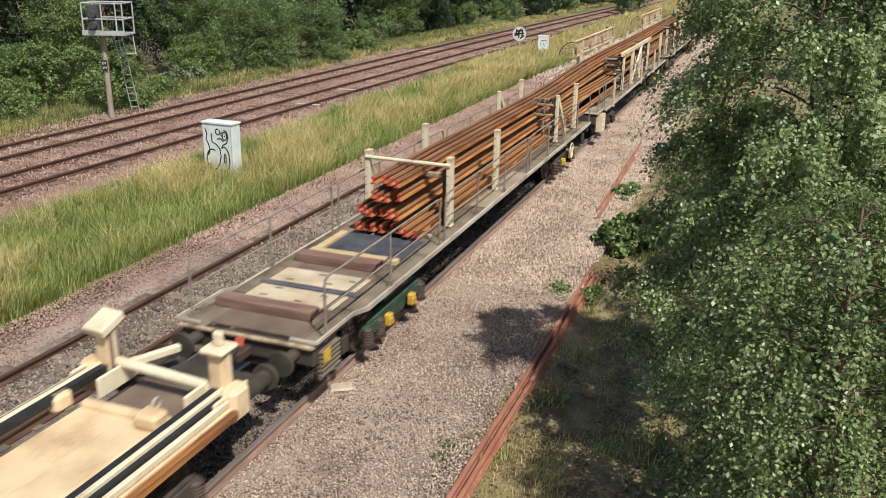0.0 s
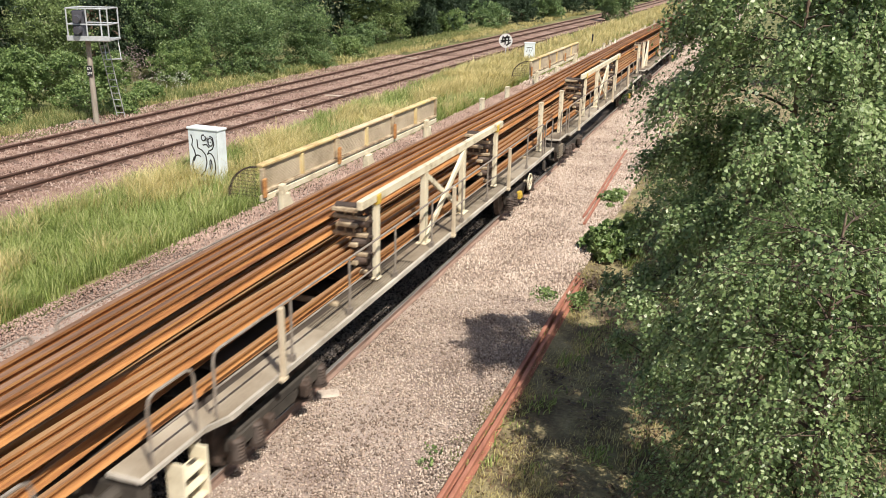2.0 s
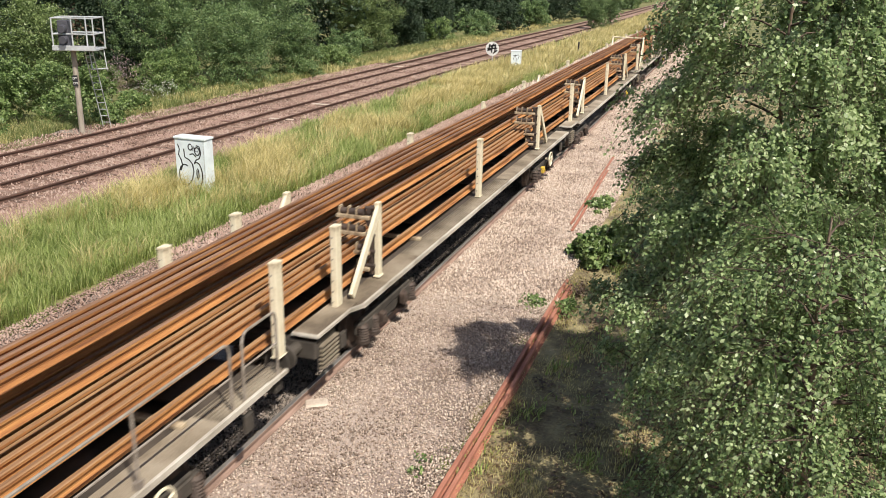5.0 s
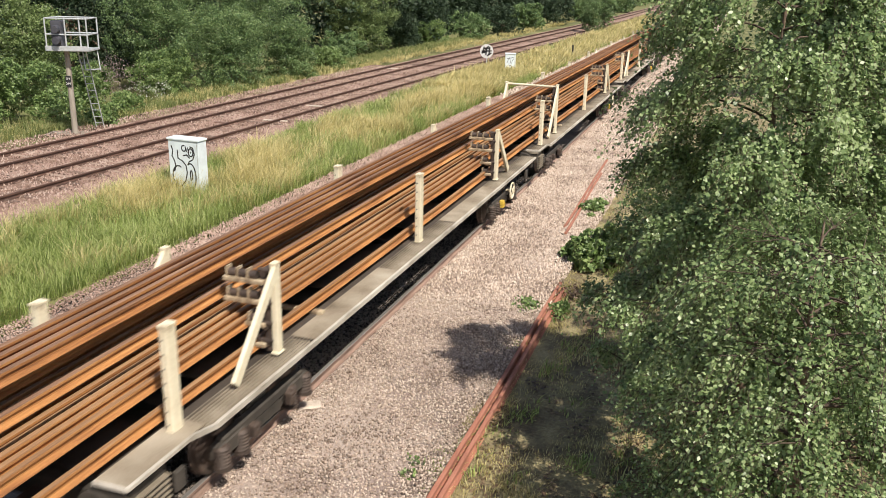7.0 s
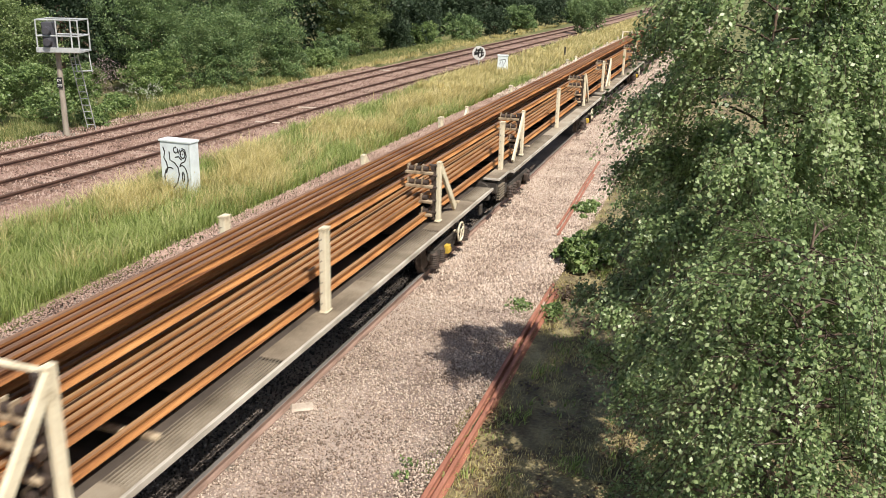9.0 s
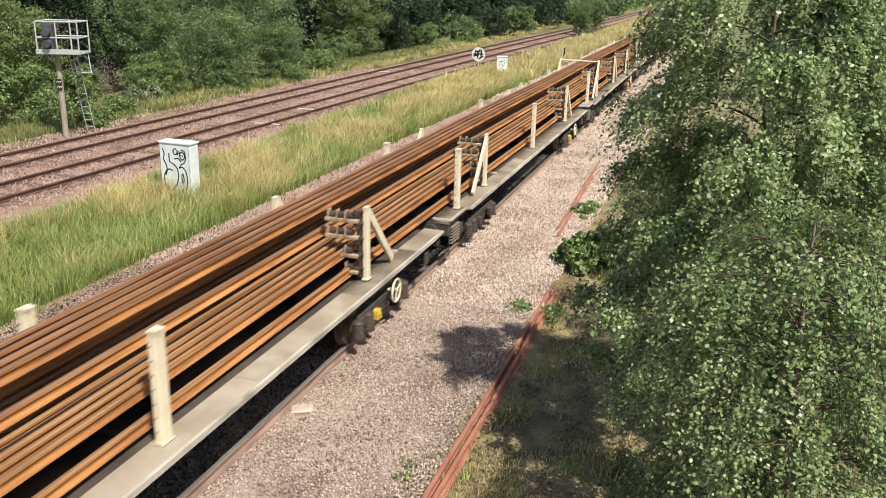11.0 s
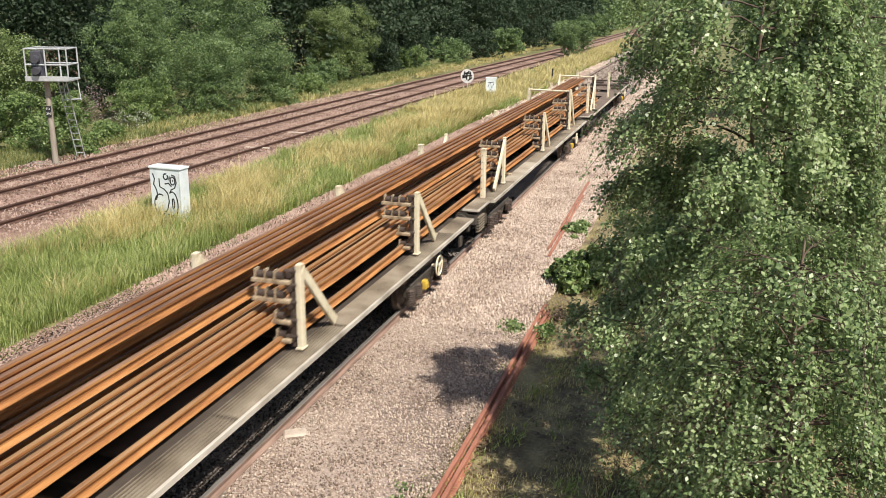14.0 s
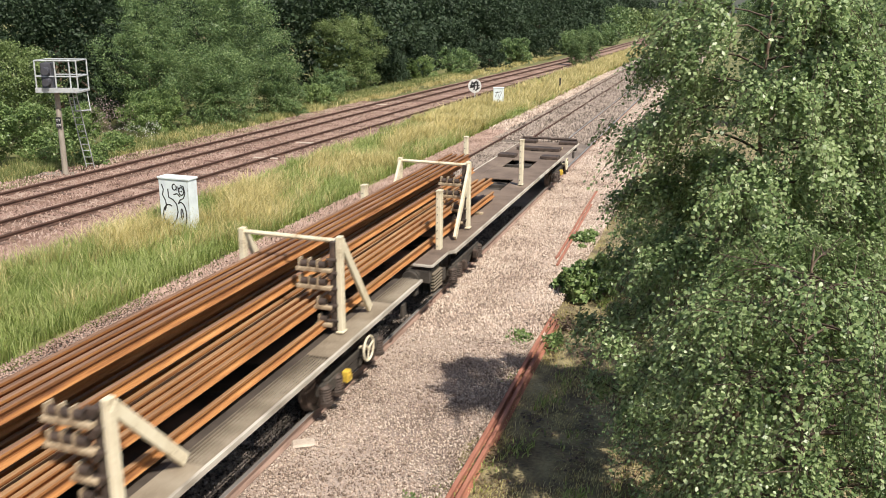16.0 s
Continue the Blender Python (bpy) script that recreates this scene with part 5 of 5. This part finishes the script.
shrub("oxeye_daisy", -22.6, 39.5, 3.0, 5.0, 0.9, 500, M["petal"], 92, "white daisies in the grass", "flowers", 0.04, 10, 0.3, trunk=0.008)

# the wood behind: two uneven rows of dark trees
rng = random.Random(8)
k = 0
for y in (18, 27, 35, 44, 53, 63, 74, 86, 99, 113, 128, 146, 166, 190, 215, 245, 280, 320, 370):
    k += 1
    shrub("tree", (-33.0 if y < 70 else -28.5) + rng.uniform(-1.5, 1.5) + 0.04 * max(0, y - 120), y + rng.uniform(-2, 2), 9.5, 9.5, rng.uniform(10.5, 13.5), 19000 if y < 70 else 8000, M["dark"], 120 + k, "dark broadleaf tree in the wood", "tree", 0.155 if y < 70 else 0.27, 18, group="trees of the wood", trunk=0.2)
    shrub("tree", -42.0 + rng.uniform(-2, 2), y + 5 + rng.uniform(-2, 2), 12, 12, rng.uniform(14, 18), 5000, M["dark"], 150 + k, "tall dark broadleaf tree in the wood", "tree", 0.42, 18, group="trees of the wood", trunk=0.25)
for x, y, h, m in ((-24, 210, 9, "dark"), (-22, 235, 8, "mid"), (-21, 265, 7, "light"), (-19, 300, 7, "light"), (-18, 345, 7, "light"), (-17, 400, 8, "light"), (-16, 470, 9, "mid"), (-32, 240, 13, "dark"), (-30, 320, 13, "dark"),
                   (14, 60, 8, "mid"), (17, 85, 9, "mid"), (18, 120, 10, "mid"), (17, 170, 10, "mid"), (17, 240, 10, "mid"), (16, 330, 10, "mid"), (14, 430, 10, "mid")):
    k += 1
    shrub("tree", x, y, 11, 14, h, 3200, M[m], 200 + k, "rounded green tree beside the distant line", "tree", 0.4, 14, group="distant trees", trunk=0.2)


# ---- line-side things ----
def old_rail(x0, y0, x1, y1, z):
    d = Vector((x1 - x0, y1 - y0, 0))
    me = rail_mesh("old_rail", [(0.01 * math.sin(s * 0.8), s, 0) for s in steps(0, d.length, 1.0)], [M["redrail"], M["redrail"], M["redrail"]])
    ob = tagged(new("old_rail", me), "discarded red-rusted rail lying beside the ballast", "rail", "discarded rails")
    ob.matrix_basis = pose(x0, y0, z, 0, 0, -math.degrees(math.atan2(d.x, d.y)))


old_rail(3.78, 3.0, 3.74, 18.9, -0.10)
old_rail(3.915, 3.0, 3.885, 18.6, -0.10)
old_rail(2.93, 23.6, 2.66, 33.5, -0.08)
old_rail(3.08, 22.9, 2.83, 31.0, -0.08)


def location_box(x, y, w, d, h, turn, strokes, label):
    t = thing("equipment_cabinet", label, "cabinet", pose(x, y, -0.3, 0, 0, turn))
    part("body", boxes((-w / 2, -d / 2, 0.0, w / 2, d / 2, h), bevel=0.012), M["coolwhite"], t)
    part("lid", boxes((-w / 2 - 0.03, -d / 2 - 0.03, h + 0.002, w / 2 + 0.03, d / 2 + 0.03, h + 0.07), bevel=0.012), M["coolwhite"], t)
    part("plinth", boxes((-w / 2 + 0.02, -d / 2 + 0.02, -0.12, w / 2 - 0.02, d / 2 - 0.02, -0.002)), M["concrete"], t)
    part("door_seam", boxes((w / 2 - 0.056, -d / 2 - 0.004, 0.08, w / 2 - 0.05, -d / 2 + 0.01, h - 0.05)), M["grate"], t)
    for s in strokes:
        bm = bmesh.new()
        rows = []
        for k, a in enumerate(s):
            q = Vector(s[min(k + 1, len(s) - 1)]) - Vector(s[max(k - 1, 0)])
            q = Vector((-q.y * h, q.x * w)).normalized() * 0.021
            rows.append([bm.verts.new((a[0] * w + e * q.x, -d / 2 - g, a[1] * h + e * q.y)) for e in (-1, 1) for g in (0.001, 0.005)])
        for a, b in zip(rows, rows[1:]):
            bm.faces.new((a[1], a[3], b[3], b[1]))
            bm.faces.new((a[0], a[1], b[1], b[0]))
            bm.faces.new((a[3], a[2], b[2], b[3]))
        part("painted_stroke", bm, M["black"], t, "black spray-painted line")
    return t


def arc(cx, cz, rx, rz, a0, a1, n=12):
    return [(cx + rx * math.cos(radians(a0 + (a1 - a0) * i / n)), cz + rz * math.sin(radians(a0 + (a1 - a0) * i / n))) for i in range(n + 1)]


TAG = [[(-0.40, 0.90), (-0.35, 0.80), (-0.39, 0.70), (-0.31, 0.60), (-0.28, 0.50)], [(-0.20, 0.82), (-0.19, 0.66), (-0.05, 0.62), (0.06, 0.54), (0.09, 0.40), (0.02, 0.24), (-0.06, 0.15)], arc(-0.20, 0.32, 0.20, 0.20, 60, 330, 14),
       arc(0.20, 0.34, 0.17, 0.24, -110, 120, 14), [(0.12, 0.55), (0.18, 0.62), (0.30, 0.66), (0.36, 0.76), (0.32, 0.88), (0.22, 0.90)], arc(0.02, 0.86, 0.07, 0.055, 60, 400, 10), arc(0.24, 0.79, 0.08, 0.075, 0, 360, 10), [(0.10, 0.80), (0.14, 0.88), (0.18, 0.78)],
       [(-0.02, 0.72), (0.10, 0.74), (0.20, 0.68)], arc(0.22, 0.36, 0.035, 0.10, 0, 360, 8), [(-0.36, 0.14), (-0.22, 0.13), (-0.08, 0.14)], [(-0.34, 0.115), (-0.10, 0.115)], [(0.02, 0.135), (0.18, 0.125), (0.34, 0.14)], [(0.06, 0.11), (0.32, 0.115)], [(-0.28, 0.50), (-0.34, 0.40)], [(0.23, 0.78), (0.26, 0.80)]]
location_box(-9.40, 23.4, 1.15, 0.44, 1.72, -2, TAG, "white equipment cabinet with black spray-painted lines in the grass")
location_box(-8.55, 61.9, 0.74, 0.45, 1.5, 12, [[(-0.3, 0.8), (0.3, 0.85)], [(-0.3, 0.6), (-0.1, 0.85), (0.1, 0.55), (0.3, 0.8)], [(-0.25, 0.3), (0.0, 0.5), (0.25, 0.3)], [(-0.1, 0.2), (0.2, 0.45)]], "small white cabinet with black paint marks in dry grass")


def round_board(x, y):
    t = thing("round_board", "round white lineside board with dark paint marks on a post", "sign", pose(x, y, -0.3))
    part("post", rod(bmesh.new(), (0, 0, 0), (0, 0, 1.2), 0.04), M["galv"], t)
    part("disc", rod(bmesh.new(), (0, -0.06, 1.25), (0, -0.045, 1.25), 0.54, sides=32), M["white"], t)
    for a, b, c, d in ((-0.3, 1.1, -0.2, 1.6), (-0.05, 0.95, 0.0, 1.55), (0.2, 1.0, 0.25, 1.6), (-0.4, 1.25, 0.4, 1.3), (-0.25, 1.45, 0.3, 1.5), (-0.4, 1.1, -0.05, 1.2), (0.05, 0.9, 0.4, 1.15), (-0.1, 1.35, 0.15, 1.65)):
        part("paint_mark", beam(bmesh.new(), (a, -0.066, b), (c, -0.066, d), 0.006, 0.10), M["black"], t)


round_board(-11.5, 66.0)


def signal(x, y):
    """Post with a railed cage round the dark signal head, and a sloping ladder."""
    t = thing("signal_post", "tall post with galvanised cage, dark signal head and ladder", "railway signal", pose(x, y, -0.3, 0, 0, 20))
    part("post", rod(bmesh.new(), (0, 0, 0), (0, 0, 3.6), 0.125, 0.105, 16), M["post"], t, "weathered brown post")
    part("foot", boxes((-1.1, -0.4, 0.0, 0.5, 0.4, 0.14), bevel=0.03), M["concrete"], t)
    part("platform", boxes((-0.6, -0.55, 3.58, 1.12, 0.75, 3.66), bevel=0.01), M["galv"], t)
    part("toe_board", boxes((-0.62, -0.58, 3.60, 1.14, -0.55, 3.80), bevel=0.006), M["galv"], t)
    for px, py in ((-0.58, -0.5), (0.22, -0.5), (1.09, -0.5), (1.09, 0.7), (-0.58, 0.7), (0.35, 0.7)):
        part("cage_post", rod(bmesh.new(), (px, py, 3.62), (px, py, 4.90), 0.032, sides=8), M["galv"], t)
    for z in (4.25, 4.88):
        for a, b in (((-0.58, -0.5), (1.09, -0.5)), ((1.09, -0.5), (1.09, 0.7)), ((1.09, 0.7), (-0.58, 0.7)), ((-0.58, 0.7), (-0.58, -0.5))):
            part("cage_rail", rod(bmesh.new(), (a[0], a[1], z), (b[0], b[1], z), 0.03, sides=8), M["galv"], t)
    head = part("signal_head", boxes((-0.36, -0.5, 3.66, 0.06, 0.0, 4.80), bevel=0.03), M["grey"], t, "dark grey signal head with hoods")
    for z in (4.02, 4.46):
        part("hood", rod(bmesh.new(), (-0.1, -0.78, z), (-0.1, -0.5, z + 0.03), 0.15, 0.15, 14), M["grey"], head)
    part("sign_plate", boxes((-0.11, -0.155, 2.10, 0.11, -0.135, 2.55), bevel=0.004), M["black"], t, "small black plate with white bars")
    for z, word in ((2.38, "DY"), (2.18, "299")):
        cu = bpy.data.curves.new("lettering", "FONT")
        cu.body, cu.size, cu.align_x, cu.extrude = word, 0.14, "CENTER", 0.002
        cu.materials.append(M["white"])
        tx = new("lettering", cu)
        tx.parent = t
        tx.matrix_basis = pose(0, -0.160, z, 90)
        tagged(tx, "white characters")
    for dx in (0.0, 0.34):
        part("ladder_stile", rod(bmesh.new(), (0.25 + dx, 0.5, 3.6), (0.30 + dx, 1.7, 0.0), 0.024), M["galv"], t)
    for i in range(11):
        s = (i + 1) / 12
        part("rung", rod(bmesh.new(), (0.25 + 0.05 * s, 0.5 + 1.2 * s, 3.6 * (1 - s)), (0.59 + 0.05 * s, 0.5 + 1.2 * s, 3.6 * (1 - s)), 0.015, sides=6), M["galv"], t)
    for dx in (0.0, 0.62):
        part("ladder_guard", rod(bmesh.new(), (0.42 + dx, 0.6, 3.6), (0.58 + dx, 0.35, 2.75), 0.022), M["galv"], t)
    part("guard_hoop", rod(bmesh.new(), (0.58, 0.35, 2.75), (1.20, 0.35, 2.80), 0.03), M["galv"], t)


signal(-19.38, 29.7)
stake = tagged(new("stake", mesh_of("stake", boxes((-0.06, -0.06, 0, 0.06, 0.06, 1.35), bevel=0.01), M["black"])), "dark lineside stake in dry grass", "post")
stake.matrix_basis = pose(-6.6, 76.0, -0.35)
chip = tagged(new("stone_slab", mesh_of("stone_slab", boxes((-0.19, -0.12, 0, 0.19, 0.12, 0.06), bevel=0.03), M["paleslab"])), "pale flat slab lying on the ballast", "stone")
chip.matrix_basis = pose(1.02, 11.45, -0.16, 3, -4, 25)
for i, (x, y, r) in enumerate(((-15.0, 34.5, 4), (-13.3, 36.0, 6), (-15.2, 38.6, 3), (-13.6, 41.0, 8), (-18.2, 33.0, 2), (-17.2, 60.0, 4))):
    b = tagged(new("loose_board", mesh_of("loose_board", boxes((-0.6, -0.1, 0, 0.6, 0.1, 0.05), bevel=0.01), M["paleslab"] if i % 2 else M["maroon"])), "pale weathered board lying across the far track", "board", "boards on the track")
    b.matrix_basis = pose(x, y, -0.155, 0, 0, r)


def motions():
    at = [(t, s) for t, s in RUN]
    for ob, start in WAGONS:
        walk(ob, [(t, pose(0, start - s, 0)) for t, s in at])
    for ob, x, a, z in LOAD:
        walk(ob, [(t, pose(x, a - s, z)) for t, s in at])


motions()
